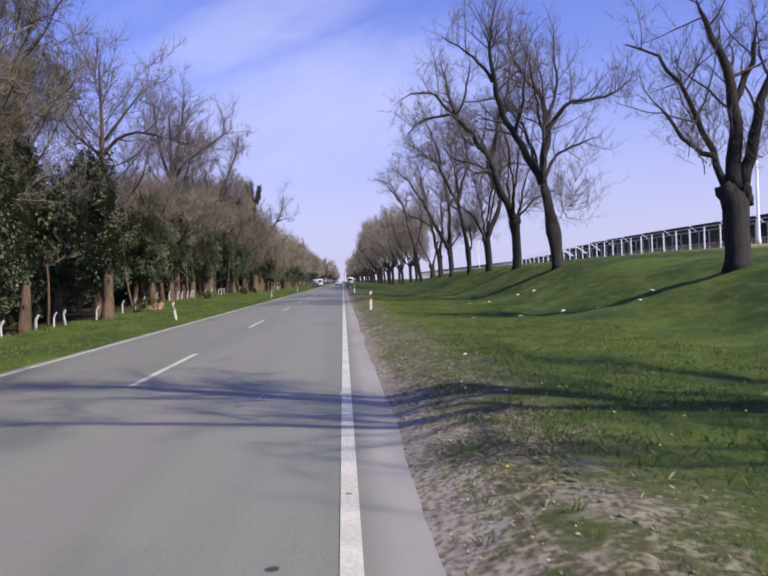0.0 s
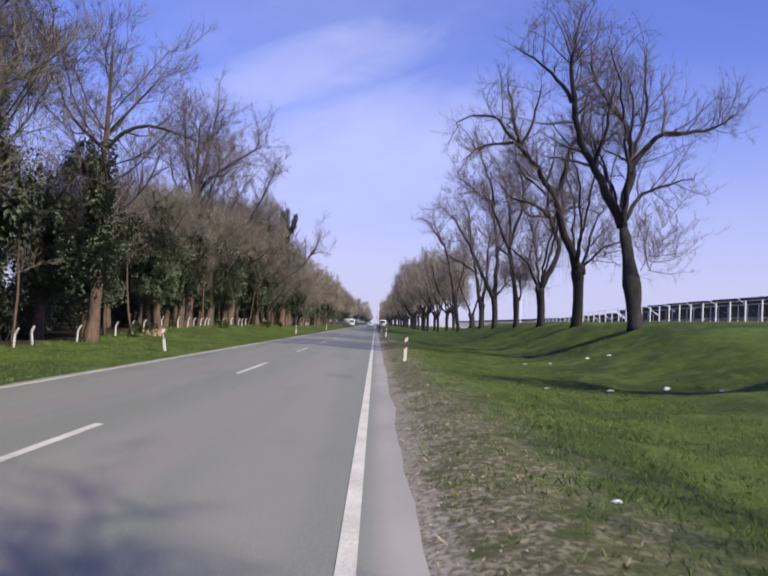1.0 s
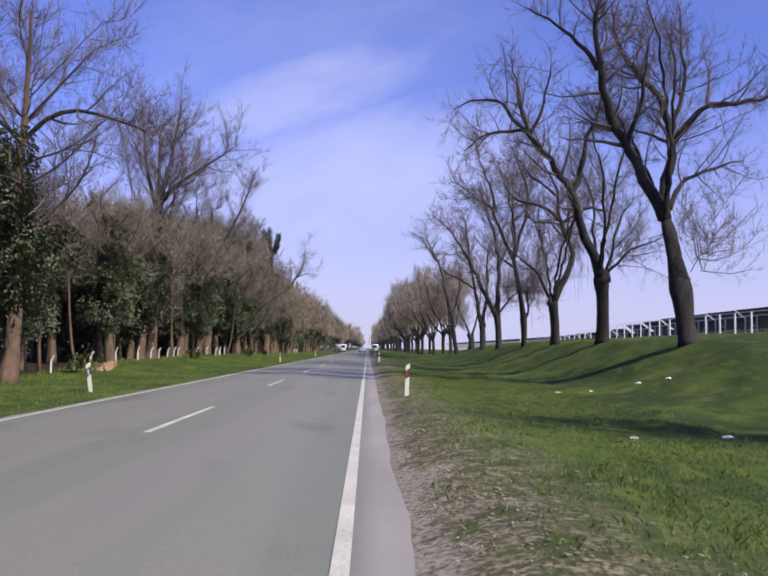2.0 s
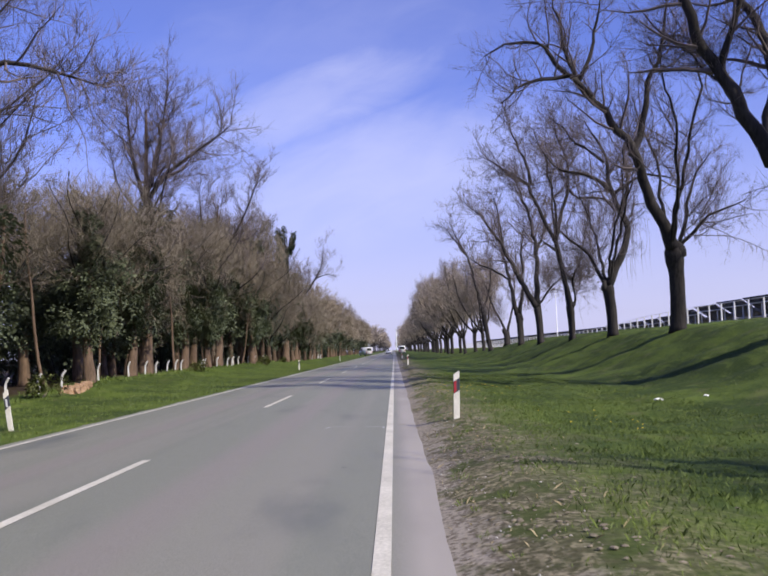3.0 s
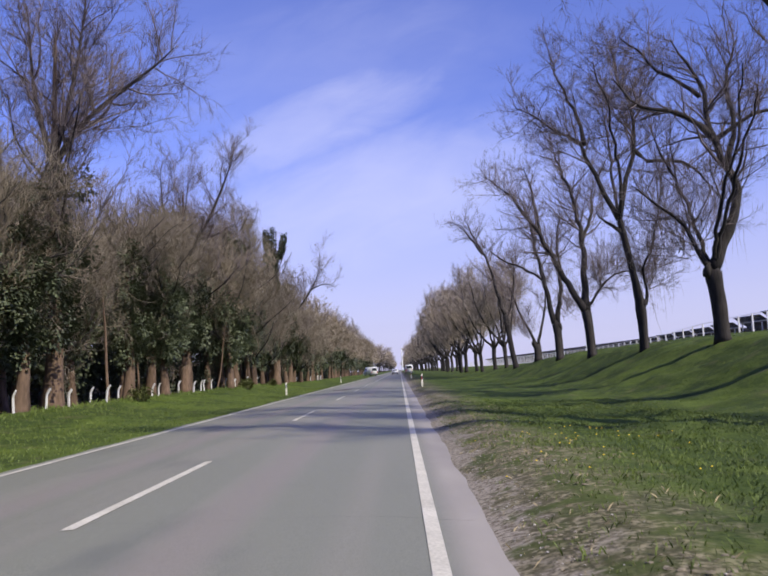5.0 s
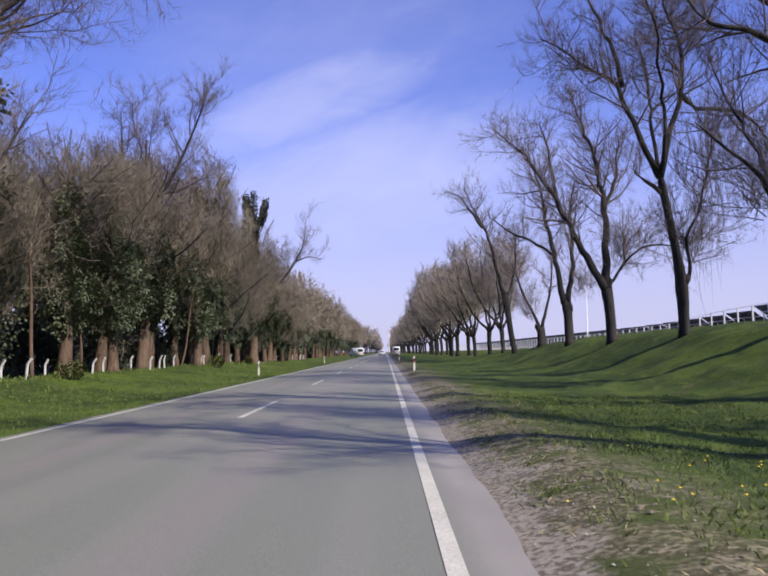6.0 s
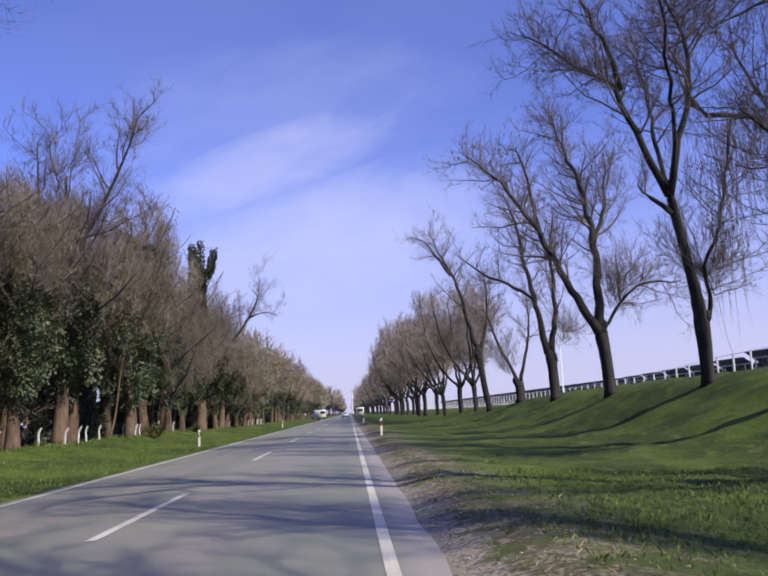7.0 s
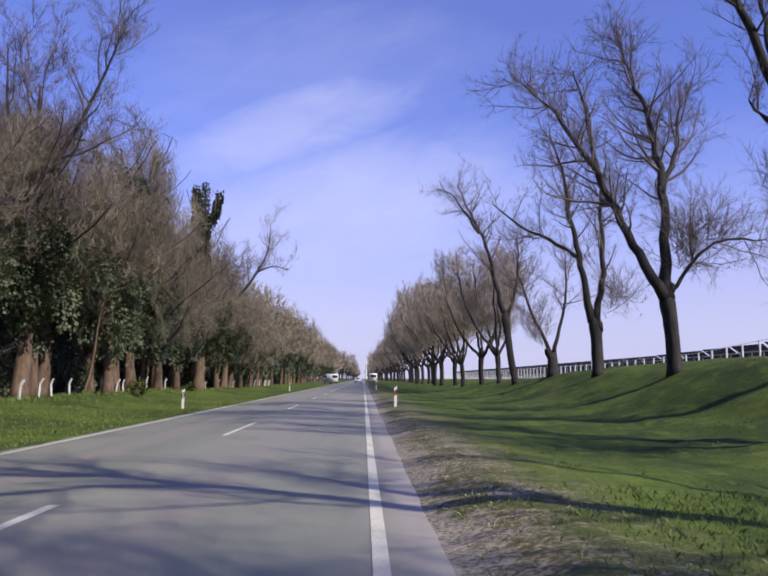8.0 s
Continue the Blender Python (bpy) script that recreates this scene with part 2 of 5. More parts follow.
def asphalt_material():
    m = bpy.data.materials.new("old_asphalt")
    m.use_nodes = True
    n, l = m.node_tree.nodes, m.node_tree.links
    b = n["Principled BSDF"]
    b.inputs["Roughness"].default_value, b.inputs["Specular IOR Level"].default_value = 0.66, 0.4
    co = n.new("ShaderNodeTexCoord")

    def noise_at(scale, detail, stretch):
        t, mp = n.new("ShaderNodeTexNoise"), n.new("ShaderNodeMapping")
        t.inputs["Scale"].default_value, t.inputs["Detail"].default_value = scale, detail
        mp.inputs["Scale"].default_value = stretch
        l.new(co.outputs["Object"], mp.inputs[0])
        l.new(mp.outputs[0], t.inputs["Vector"])
        return t.outputs["Fac"]

    def mixed(f, lo, hi, a, b2):
        r, q = n.new("ShaderNodeMapRange"), n.new("ShaderNodeMix")
        r.interpolation_type = "SMOOTHSTEP"
        r.inputs[1].default_value, r.inputs[2].default_value = lo, hi
        l.new(f, r.inputs[0])
        q.data_type = "RGBA"
        l.new(r.outputs[0], q.inputs[0])
        for i, v in ((6, a), (7, b2)):
            if isinstance(v, tuple):
                q.inputs[i].default_value = (*v, 1)
            else:
                l.new(v, q.inputs[i])
        return q.outputs[2]

    grain = noise_at(90.0, 3.0, (1, 1, 1))
    tracks = noise_at(0.9, 3.0, (1, 0.03, 1))
    blot = noise_at(0.7, 5.0, (1, 0.35, 1))
    base = mixed(grain, 0.25, 0.75, (0.156, 0.158, 0.122), (0.252, 0.254, 0.198))
    pale = mixed(grain, 0.25, 0.75, (0.190, 0.182, 0.144), (0.280, 0.270, 0.216))
    base = mixed(tracks, 0.44, 0.60, base, pale)
    base = mixed(blot, 0.54, 0.80, base, (0.132, 0.136, 0.118))
    xyz = n.new("ShaderNodeSeparateXYZ")
    l.new(co.outputs["Object"], xyz.inputs[0])
    # reddish-grey worn wheel tracks along both lanes
    wave = n.new("ShaderNodeMath")
    wave.operation = "MULTIPLY_ADD"
    wave.inputs[1].default_value = 0.55
    l.new(noise_at(0.5, 3.0, (1, 0.06, 1)), wave.inputs[0])
    l.new(xyz.outputs[0], wave.inputs[2])
    for centre in (-1.75, -4.3):
        off, dist = n.new("ShaderNodeMath"), n.new("ShaderNodeMath")
        off.operation, dist.operation = "SUBTRACT", "ABSOLUTE"
        l.new(wave.outputs[0], off.inputs[0])
        off.inputs[1].default_value = centre
        l.new(off.outputs[0], dist.inputs[0])
        worn = mixed(grain, 0.25, 0.75, (0.190, 0.173, 0.145), (0.282, 0.258, 0.216))
        base = mixed(dist.outputs[0], 0.08, 0.50, worn, base)
    # pale dust carried over from the bare verge
    base = mixed(xyz.outputs[0], 0.0, 0.35, base, mixed(blot, 0.3, 0.7, (0.275, 0.25, 0.215), (0.37, 0.335, 0.285)))
    l.new(base, b.inputs["Base Color"])
    bp = n.new("ShaderNodeBump")
    bp.inputs["Strength"].default_value, bp.inputs["Distance"].default_value = 0.35, 0.006
    l.new(grain, bp.inputs["Height"])
    l.new(bp.outputs[0], b.inputs["Normal"])
    return m


M_GROUND, M_ASPHALT = ground_material(), asphalt_material()

# ---- building helpers ----


def mesh_of(name, verts, faces, mat, smooth=False):
    me = bpy.data.meshes.new(name)
    me.from_pydata(verts, [], faces)
    me.materials.append(mat)
    if smooth:
        me.polygons.foreach_set("use_smooth", [True] * len(me.polygons))
    me.update()
    return me


def part(name, bm, mat, parent, label="", smooth=False):
    """Links a bmesh, or a (verts, faces) pair, as one mesh object under a thing or a part."""
    if isinstance(bm, tuple):
        me = mesh_of(name, bm[0], bm[1], mat, smooth)
    else:
        me = bpy.data.meshes.new(name)
        bm.to_mesh(me)
        bm.free()
        me.materials.append(mat)
        if smooth:
            me.polygons.foreach_set("use_smooth", [True] * len(me.polygons))
    ob = new(name, me)
    ob.parent = parent
    return tagged(ob, label)


def thing(name, x, y, z, label, category, group="", kind=""):
    ob = new(name)
    ob.location = (x, y, z)
    return tagged(ob, label, category, group, kind)


def box(cx, cy, cz, sx, sy, sz, bevel=0.0, m=None):
    bm = bmesh.new()
    bmesh.ops.create_cube(bm, size=1.0, matrix=Matrix.Translation((cx, cy, cz)) @ Matrix.Diagonal((sx, sy, sz, 1)))
    if bevel:
        bmesh.ops.bevel(bm, geom=bm.edges[:], offset=bevel, segments=2, affect="EDGES")
    if m is not None:
        bm.transform(m)
    return bm


def smooth_path(points, step=0.6):
    """A Catmull-Rom curve through the points (x, y, z), cut at about every step metres."""
    p = [np.array(q, float) for q in points]
    p = [2 * p[0] - p[1], *p, 2 * p[-1] - p[-2]]
    out = []
    for a, b, c, d in zip(p, p[1:], p[2:], p[3:]):
        k = max(2, int(np.linalg.norm(c - b) / step))
        for i in range(k):
            t = i / k
            out.append(0.5 * (2 * b + (c - a) * t + (2 * a - 5 * b + 4 * c - d) * t * t + (3 * b - a - 3 * c + d) * t ** 3))
    out.append(p[-2])
    return out


class Shape:
    """Collects tubes, spikes and leaves as vertices and faces."""

    def __init__(self):
        self.v, self.f = [], []

    def tube(self, pts, radii, sides, wob=0.0, rng=None, ribs=None):
        start = len(self.v)
        n = len(pts)
        for i, (p, r) in enumerate(zip(pts, radii)):
            d = pts[min(i + 1, n - 1)] - pts[max(i - 1, 0)]
            d = d / (np.linalg.norm(d) + 1e-9)
            a = np.array((1.0, 0, 0)) if abs(d[0]) < 0.8 else np.array((0, 1.0, 0))
            a = a - d * (a @ d)
            a /= np.linalg.norm(a)
            b = np.cross(d, a)
            for k in range(sides):
                w = 2 * math.pi * k / sides
                q = r * (1 + (wob * (rng.random() - 0.5) if wob else 0) + (ribs[k] if ribs else 0))
                self.v.append(tuple(p + a * (q * math.cos(w)) + b * (q * math.sin(w))))
        for i in range(n - 1):
            for k in range(sides):
                a, b = start + i * sides + k, start + i * sides + (k + 1) % sides
                self.f.append((a, b, b + sides, a + sides))
        self.f.append(tuple(range(start + (n - 1) * sides, start + n * sides)))
        self.f.append(tuple(reversed(range(start, start + sides))))

    def stick(self, pts, radii):
        """A thin three-sided rod along a few points, ending in a tip."""
        s = len(self.v)
        for (px, py, pz), r in zip(pts[:-1], radii):
            self.v += [(px + r, py, pz), (px - 0.5 * r, py + 0.87 * r, pz), (px - 0.5 * r, py - 0.87 * r, pz + 0.3 * r)]
        n = len(pts) - 1
        self.v.append(tuple(pts[-1]))
        for i in range(n - 1):
            a = s + 3 * i
            self.f += [(a, a + 1, a + 4, a + 3), (a + 1, a + 2, a + 5, a + 4), (a + 2, a, a + 3, a + 5)]
        a, t = s + 3 * n - 3, s + 3 * n
        self.f += [(a, a + 1, t), (a + 1, a + 2, t), (a + 2, a, t)]

    def twigs(self, rows, radii):
        """Many thin three-sided tapers at once. rows: arrays of points (n, 3) from foot to tip; radii: one for each but the tip."""
        n, base = len(rows[0]), len(self.v)
        if not n:
            return
        rings = []
        for p, r in zip(rows[:-1], radii):
            for k in ((1.0, 0, 0), (-0.5, 0.87, 0), (-0.5, -0.87, 0.3)):
                rings.append(p + np.array(k) * r)
        rings.append(rows[-1])
        m = len(rings)
        self.v += np.stack(rings, 1).reshape(-1, 3).tolist()
        start = base + m * np.arange(n)[:, None]
        for i in range(len(rows) - 2):
            for a, b in ((0, 1), (1, 2), (2, 0)):
                self.f += (start + np.array((3 * i + a, 3 * i + b, 3 * i + 3 + b, 3 * i + 3 + a))).tolist()
        i = m - 4
        for a, b in ((0, 1), (1, 2), (2, 0)):
            self.f += (start + np.array((i + a, i + b, m - 1))).tolist()

    def leaf(self, p, d, w):
        """A folded leaf of four corners."""
        s = len(self.v)
        u = np.cross(d, (0.31, 0.52, 0.79))
        u *= w / (np.linalg.norm(u) + 1e-9)
        self.v += [tuple(p), tuple(p + 0.5 * d + u), tuple(p + d), tuple(p + 0.5 * d - u)]
        self.f += [(s, s + 1, s + 2), (s, s + 2, s + 3)]


def unit(v):
    return v / (math.sqrt(v[0] * v[0] + v[1] * v[1] + v[2] * v[2]) + 1e-9)


def wander(rng, p, d, length, n, wob, up):
    pts = [p]
    for _ in range(n):
        d = unit(d + wob * (rng.random(3) - 0.5) * 2 + np.array((0, 0, up)))
        p = p + d * (length / n)
        pts.append(p)
    return pts


def sprout(rng, path, at, spread):
    """A place along a path and a direction that leaves it sideways."""
    f = at * (len(path) - 1)
    i = min(int(f), len(path) - 2)
    p = path[i] + (path[i + 1] - path[i]) * (f - i)
    t = unit(path[i + 1] - path[i])
    u, (a, b, c) = rng.random(3) - 0.5, t
    side = unit(np.array((b * u[2] - c * u[1], c * u[0] - a * u[2], a * u[1] - b * u[0])))
    a = radians(spread * (0.7 + 0.6 * rng.random()))
    return p, t * math.cos(a) + side * math.sin(a)


def units(v):
    return v / (np.linalg.norm(v, axis=1, keepdims=True) + 1e-9)


def shoots(rng, feet, heads, spread, up):
    """Random places along many short pieces at once, and directions that leave them sideways and upwards."""
    n = len(feet)
    at = rng.random((n, 1))
    t = units(heads - feet)
    side = units(np.cross(t, rng.random((n, 3)) - 0.5))
    a = np.radians(spread * (0.6 + 0.8 * rng.random((n, 1))))
    d = t * np.cos(a) + side * np.sin(a)
    d[:, 2] += up
    return feet + (heads - feet) * at, units(d)


def crown(rng, limbs, shape, dens=2.2, reach=1.0, twiggy=1.0, up=0.10, first=0.25, fine=0.008, dome=None, whip=1.0):
    """Grows branches, branchlets and fine twigs from limbs (path, thick end, thin end). dome: centre (x, z), half width and half height of a rounded crown; whip: length of the twigs."""

    def inside(p, slack=1.0):
        if dome is None:
            return np.ones(len(p), bool)
        xc, zc, w, h = dome
        q = p - np.array((xc, 0, zc))
        ripple = 1 + 0.16 * np.sin(1.7 * p[:, 0] + 1.1 * p[:, 2]) * np.sin(1.9 * p[:, 1] + 0.7 * p[:, 2])
        return (q[:, 0] / w) ** 2 + (q[:, 1] / w) ** 2 + (q[:, 2] / h) ** 2 < (slack * ripple) ** 2

    feet, heads = [], []
    for path, r0, r1 in limbs:
        length = sum(np.linalg.norm(b - a) for a, b in zip(path, path[1:]))
        for _ in range(int(length * dens * (1.0 if r0 > 0.1 else 0.55))):
            at = first + (1 - first) * rng.random() ** 0.8
            p, d = sprout(rng, path, at, 55)
            lb = reach * (0.7 + 2.4 * rng.random()) * (1.2 - 0.55 * at)
            n = max(3, int(lb / 0.5))
            bp = np.array(wander(rng, p, d, lb, n, 0.27, up))
            keep = inside(bp, 0.97)
            if not keep.all():
                n = int(np.argmin(keep))
                if n < 3:
                    continue
                bp, n = bp[:n], n - 1
            rb = max(1.6 * fine, min(0.55 * (r0 + (r1 - r0) * at), 0.020 * lb + 0.011))
            shape.tube(bp, np.linspace(rb, 0.9 * fine, n + 1), 4 if fine < 0.02 else 3)
            feet.append(bp[:-1])
            heads.append(bp[1:])
    for path, r0, r1 in limbs:
        if len(path) > 4:
            q = np.array(path[len(path) // 2:])
            feet.append(q[:-1])
            heads.append(q[1:])
    feet, heads = np.concatenate(feet), np.concatenate(heads)
    # branchlets, a hand's width apart, each bent upwards at its middle
    span = np.linalg.norm(heads - feet, axis=1)
    pick = np.repeat(np.arange(len(feet)), (span * 4.6 * twiggy + rng.random(len(feet))).astype(int))
    p, d = shoots(rng, feet[pick], heads[pick], 50, up)
    size = (0.35 + 0.75 * rng.random((len(p), 1))) * reach ** 0.5 * whip ** 0.5
    mid = p + d * size * 0.5
    tip = mid + units(d + 0.35 * (rng.random(d.shape) - 0.5) * 2 + np.array((0, 0, 1.5 * up))) * size * 0.5
    keep = inside(tip)
    p, mid, tip, size = p[keep], mid[keep], tip[keep], size[keep]
    shape.twigs((p, mid, tip), (fine, 0.75 * fine))
    # the finest twigs
    for a, b in ((p, mid), (mid, tip)):
        pick = np.repeat(np.arange(len(a)), (size[:, 0] * 7.0 * twiggy + rng.random(len(a))).astype(int))
        s, g = shoots(rng, a[pick], b[pick], 42, 1.6 * up)
        e = s + g * whip * (0.22 + 0.45 * rng.random((len(s), 1)))
        keep = inside(e, 1.03)
        shape.twigs((s[keep], e[keep]), (0.7 * fine,))


def lane_tree(seed, base, trunk, limbs, knobs=(), radius=0.45, dens=2.2, twiggy=1.0, reach=1.2, label="", twig_mat=None, head=0.85, fine=0.009, dome=None, whip=1.0, hang=0):
    """A bare pollarded roadside tree. trunk: heights and offsets of its axis; limbs: (thickness, points); knobs: swellings with thin shoots."""
    rng = np.random.default_rng(seed)
    t = thing("tree", *base, label or "bare grey-brown roadside tree with upswept limbs on the grass bank", "tree", "row of bare trees on the bank")
    axis = smooth_path(trunk, 0.3)
    radius *= 0.9
    n = len(axis)
    s = Shape()
    flare = [radius * ((0.90 if i / n < head else 0.74) + 0.30 * math.exp(-16.0 * i / n) + 0.30 * math.exp(-((i / n - head) / 0.13) ** 2)) * (1 if i < n - 2 else (0.86, 0.55)[i - n + 2]) for i in range(n)]
    ribs = [0.10 * math.sin(3 * w + seed) + 0.05 * math.sin(7 * w + 2 * seed) for w in np.linspace(0, 6.283, 13)[:-1]]
    s.tube(axis, flare, 12, 0.10, rng, ribs)
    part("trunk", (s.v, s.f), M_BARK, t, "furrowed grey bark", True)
    grown = []
    for k, (r, pts) in enumerate(limbs):
        r *= 0.82
        path = smooth_path(pts, 0.45)
        drift, bent = np.zeros(3), [path[0]]
        for q in path[1:]:
            drift = 0.72 * drift + (rng.random(3) - 0.5) * 0.20
            bent.append(q + drift)
        path = bent
        s = Shape()
        share = np.linspace(0, 1, len(path))
        s.tube(path, r * (1 - share) ** 0.8 * (1 + 0.2 * np.exp(-share * 12)) + 0.022, 8 if r > 0.1 else 5, 0.14, rng)
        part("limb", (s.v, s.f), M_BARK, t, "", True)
        grown.append((path, r, 0.03))
    for x, y, z, r in knobs:
        # sits on the side of the trunk at its own height
        foot = min(axis, key=lambda q: abs(q[2] - z))
        side = 1 if x > foot[0] else -1
        c = Vector((foot[0] + side * radius * 0.68, foot[1] - 0.08, z))
        bm = bmesh.new()
        bmesh.ops.create_icosphere(bm, subdivisions=2, radius=r * 0.72)
        for v in bm.verts:
            q = v.co * (0.8 + 0.7 * noise.noise(v.co * 3.5 + Vector((seed, z, 0))))
            v.co = c + Vector((q.x, q.y, q.z * 1.6))
        part("burl", bm, M_BARK, t, "knobbly pollard scar", True)
        for _ in range(6):
            d = unit(np.array((side * (0.1 + 0.9 * rng.random()), rng.random() - 0.5, 0.9)))
            grown.append((wander(rng, np.array(c), d, 1.6 + 1.6 * rng.random(), 6, 0.16, 0.08), 0.045, 0.02))
    twigs = Shape()
    crown(rng, grown, twigs, dens, reach, twiggy, fine=fine, dome=dome, whip=whip)
    if hang:
        # long thin shoots hanging from the outer limbs on the field side
        spots = np.array([p for path, _, _ in grown for p in path if p[0] > axis[-1][0] + 1.6 and p[2] > 5.0])
        p = spots[rng.integers(len(spots), size=hang)] + rng.normal(0, 0.45, (hang, 3))
        drop = 1.2 + 3.4 * rng.random((hang, 1))
        rows = [p]
        for k in range(3):
            rows.append(rows[-1] + drop / 3 * np.array((0, 0, -1)) + rng.normal(0, 0.12, (hang, 3)))
        twigs.twigs(rows, (0.010, 0.008, 0.007))
    tagged(part("crown", (twigs.v, twigs.f), twig_mat or M_TWIG, t, "leafless fine branches and twigs"), kind="stuff")
    return t

# ---- ground and road ----
HALF = 3.25  # lane width; the near edge line lies at x = 0
CROWN = 0.08


def bank_factor(y):
    return float(np.interp(y, (-20, 22, 34, 43, 75, 93, 104, 113, 140, 400), (0.70, 0.75, 0.82, 0.98, 1.0, 0.96, 0.86, 0.64, 0.5, 0.4)))


RIGHT_X = (0.2, 0.32, 0.68, 0.85, 1.4, 2.2, 3.5, 5.0, 6.0, 7.0, 8.0, 9.0, 10.0, 11.0, 12.0, 13.0, 15.0, 20.0, 26.0, 40.0, 120.0)
RIGHT_Z = (-0.12, -0.06, 0.03, 0.08, 0.20, 0.17, 0.08, 0.03, 0.03, 0.06, 0.15, 0.38, 0.82, 1.28, 1.80, 2.08, 2.35, 2.55, 2.75, 2.9, 3.0)
LEFT_X = (-60.0, -30.0, -18.0, -14.5, -13.0, -12.0, -10.0, -8.5, -7.3, -6.85, -6.75, -6.3)
LEFT_Z = (0.3, 0.3, 0.25, 0.38, 0.46, 0.32, 0.06, -0.03, -0.02, 0.0, -0.03, -0.12)


def ground_z(x, y, rough=True):
    """The height of the verges, the bank and the fields."""
    if x > -3:
        z = float(np.interp(x, RIGHT_X, RIGHT_Z))
        if z > 0.2:
            b = bank_factor(y)
            z = 0.2 + (z - 0.2) * (b + (1 - b) * min(1.0, max(0.0, (x - 15) / 9)) * float(np.interp(y, (55, 75), (1, 0))))
    else:
        z = float(np.interp(x, LEFT_X, LEFT_Z))
        if x < -9:
            z += float(np.interp(y, (20, 45, 56, 100, 130, 400), (-0.75, -0.5, 0.0, 0.1, -0.15, -0.2))) * min(1.0, (-9 - x) / 4)
    if rough and 0.25 < x < 1.1 and -60 < y < 500:
        z += 0.016 * noise.noise((x * 0.7, y * 0.45, 3.0)) + 0.006 * noise.noise((x * 2.0, y * 1.5, 6.0))
    if rough and (x > 1.6 or x < -8.5) and -60 < y < 500:
        amp = min(1.0, (x - 1.6) / 3) if x > 0 else min(1.0, (-8.5 - x) / 3)
        z += amp * (0.12 * noise.noise((x * 0.28, y * 0.17, 2.0)) + 0.11 * noise.noise((x * 0.9, y * 0.7, 5.0)) + 0.045 * noise.noise((x * 2.3, y * 1.9, 8.0)))
    return z


xs = [-2500, -900, -300, -120, -60, -40, -30, -24, -20, -18, -16.5, -15.5, *np.arange(-14.8, -6.9, 0.35), -6.85, -6.75, -6.3, -3.25, 0.2, 0.3, 0.36, 0.42, 0.48, 0.55, 0.62, 0.7, 0.8, *np.arange(0.95, 14.0, 0.35), 14.5, 15.5, 17, 20, 23, 26, 30, 40, 60, 120, 300, 900, 2500]
ys = [-2500, -600, -200, -60, -30, *np.arange(-12, 0, 0.7), *np.arange(0, 75, 0.35), *np.arange(75, 130, 0.7), *np.arange(130, 260, 3.0), *np.arange(260, 500, 15.0), 600, 800, 1200, 2500]
verts = [(x, y, ground_z(x, y)) for y in ys for x in xs]
k = len(xs)
faces = [(j * k + i, j * k + i + 1, (j + 1) * k + i + 1, (j + 1) * k + i) for j in range(len(ys) - 1) for i in range(k - 1)]
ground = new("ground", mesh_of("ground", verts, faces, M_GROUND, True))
tagged(ground, "grass verges and bank with bare dirt beside the asphalt", "ground", kind="structure")


def road_z(x):
    return CROWN * (1 - abs(x + HALF) / HALF)


RX = [-6.78, -6.5, -5.7, -4.9, -4.1, -3.25, -2.4, -1.6, -0.8, 0.0, 0.3, 0.66]
rng = np.random.default_rng(5)
ry = [-200, -60, *np.arange(-12, 120, 0.5), *np.arange(120, 400, 5.0), 600, 1200, 2500]
rv, rf = [], []
for y in ry:
    for i, x in enumerate(RX):
        jag = 0.08 * noise.noise((y * 0.8, i, 0)) + 0.05 * noise.noise((y * 3.1, i, 4)) if i in (0, len(RX) - 1) and -20 < y < 200 else 0
        rv.append((x + jag, y, road_z(x) + 0.004 * noise.noise((x * 0.8, y * 0.4, 7))))
kr = len(RX)
for j in range(len(ry) - 1):
    rf += [(j * kr + i, j * kr + i + 1, (j + 1) * kr + i + 1, (j + 1) * kr + i) for i in range(kr - 1)]
# the broken edges of the surface go down into the ground
n0 = len(rv)
for y_i in range(len(ry)):
    for i in (0, kr - 1):
        x, y, z = rv[y_i * kr + i]
        rv.append((x, y, z - 0.16))
for j in range(len(ry) - 1):
    rf.append((n0 + 2 * j, j * kr, (j + 1) * kr, n0 + 2 * j + 2))
    rf.append((j * kr + kr - 1, n0 + 2 * j + 1, n0 + 2 * j + 3, (j + 1) * kr + kr - 1))
road = new("road", mesh_of("road", rv, rf, M_ASPHALT, False))
tagged(road, "straight two-lane road of worn grey asphalt", "road", kind="structure")


def stripe(x, y0, y1, width, name, label, step=0.4, seed=0):
    """A painted line with slightly worn edges, 4 mm over the asphalt."""
    ya = list(np.arange(y0, min(y1, 130), step)) + list(np.arange(130, y1, 6.0)) + [y1] if y1 > 130 else [*np.arange(y0, y1, step), y1]
    v, f = [], []
    for i, y in enumerate(ya):
        for s in (-1, 1):
            e = x + s * width / 2 + 0.006 * noise.noise((y * 5.0, s * 3.0 + seed, x))
            v.append((e, y, road_z(e) + 0.006))
    for i in range(len(ya) - 1):
        f.append((2 * i, 2 * i + 1, 2 * i + 3, 2 * i + 2))
    return part(name, (v, f), M_PAINT, road, label)


stripe(0.0, -40, 700, 0.13, "edge_line", "solid white edge line")
stripe(-2 * HALF, -40, 700, 0.13, "edge_line", "solid white edge line")
for i in range(-1, 22):
    y = 10.75 + 15.05 * i
    stripe(-HALF, y, y + 5.3, 0.12, "lane_dash", "white centre dash", seed=i)


M_FADED = material("faded_paint", (0.30, 0.30, 0.29), (0.58, 0.57, 0.55), 9.0, 0.8, 0.2, 40.0)


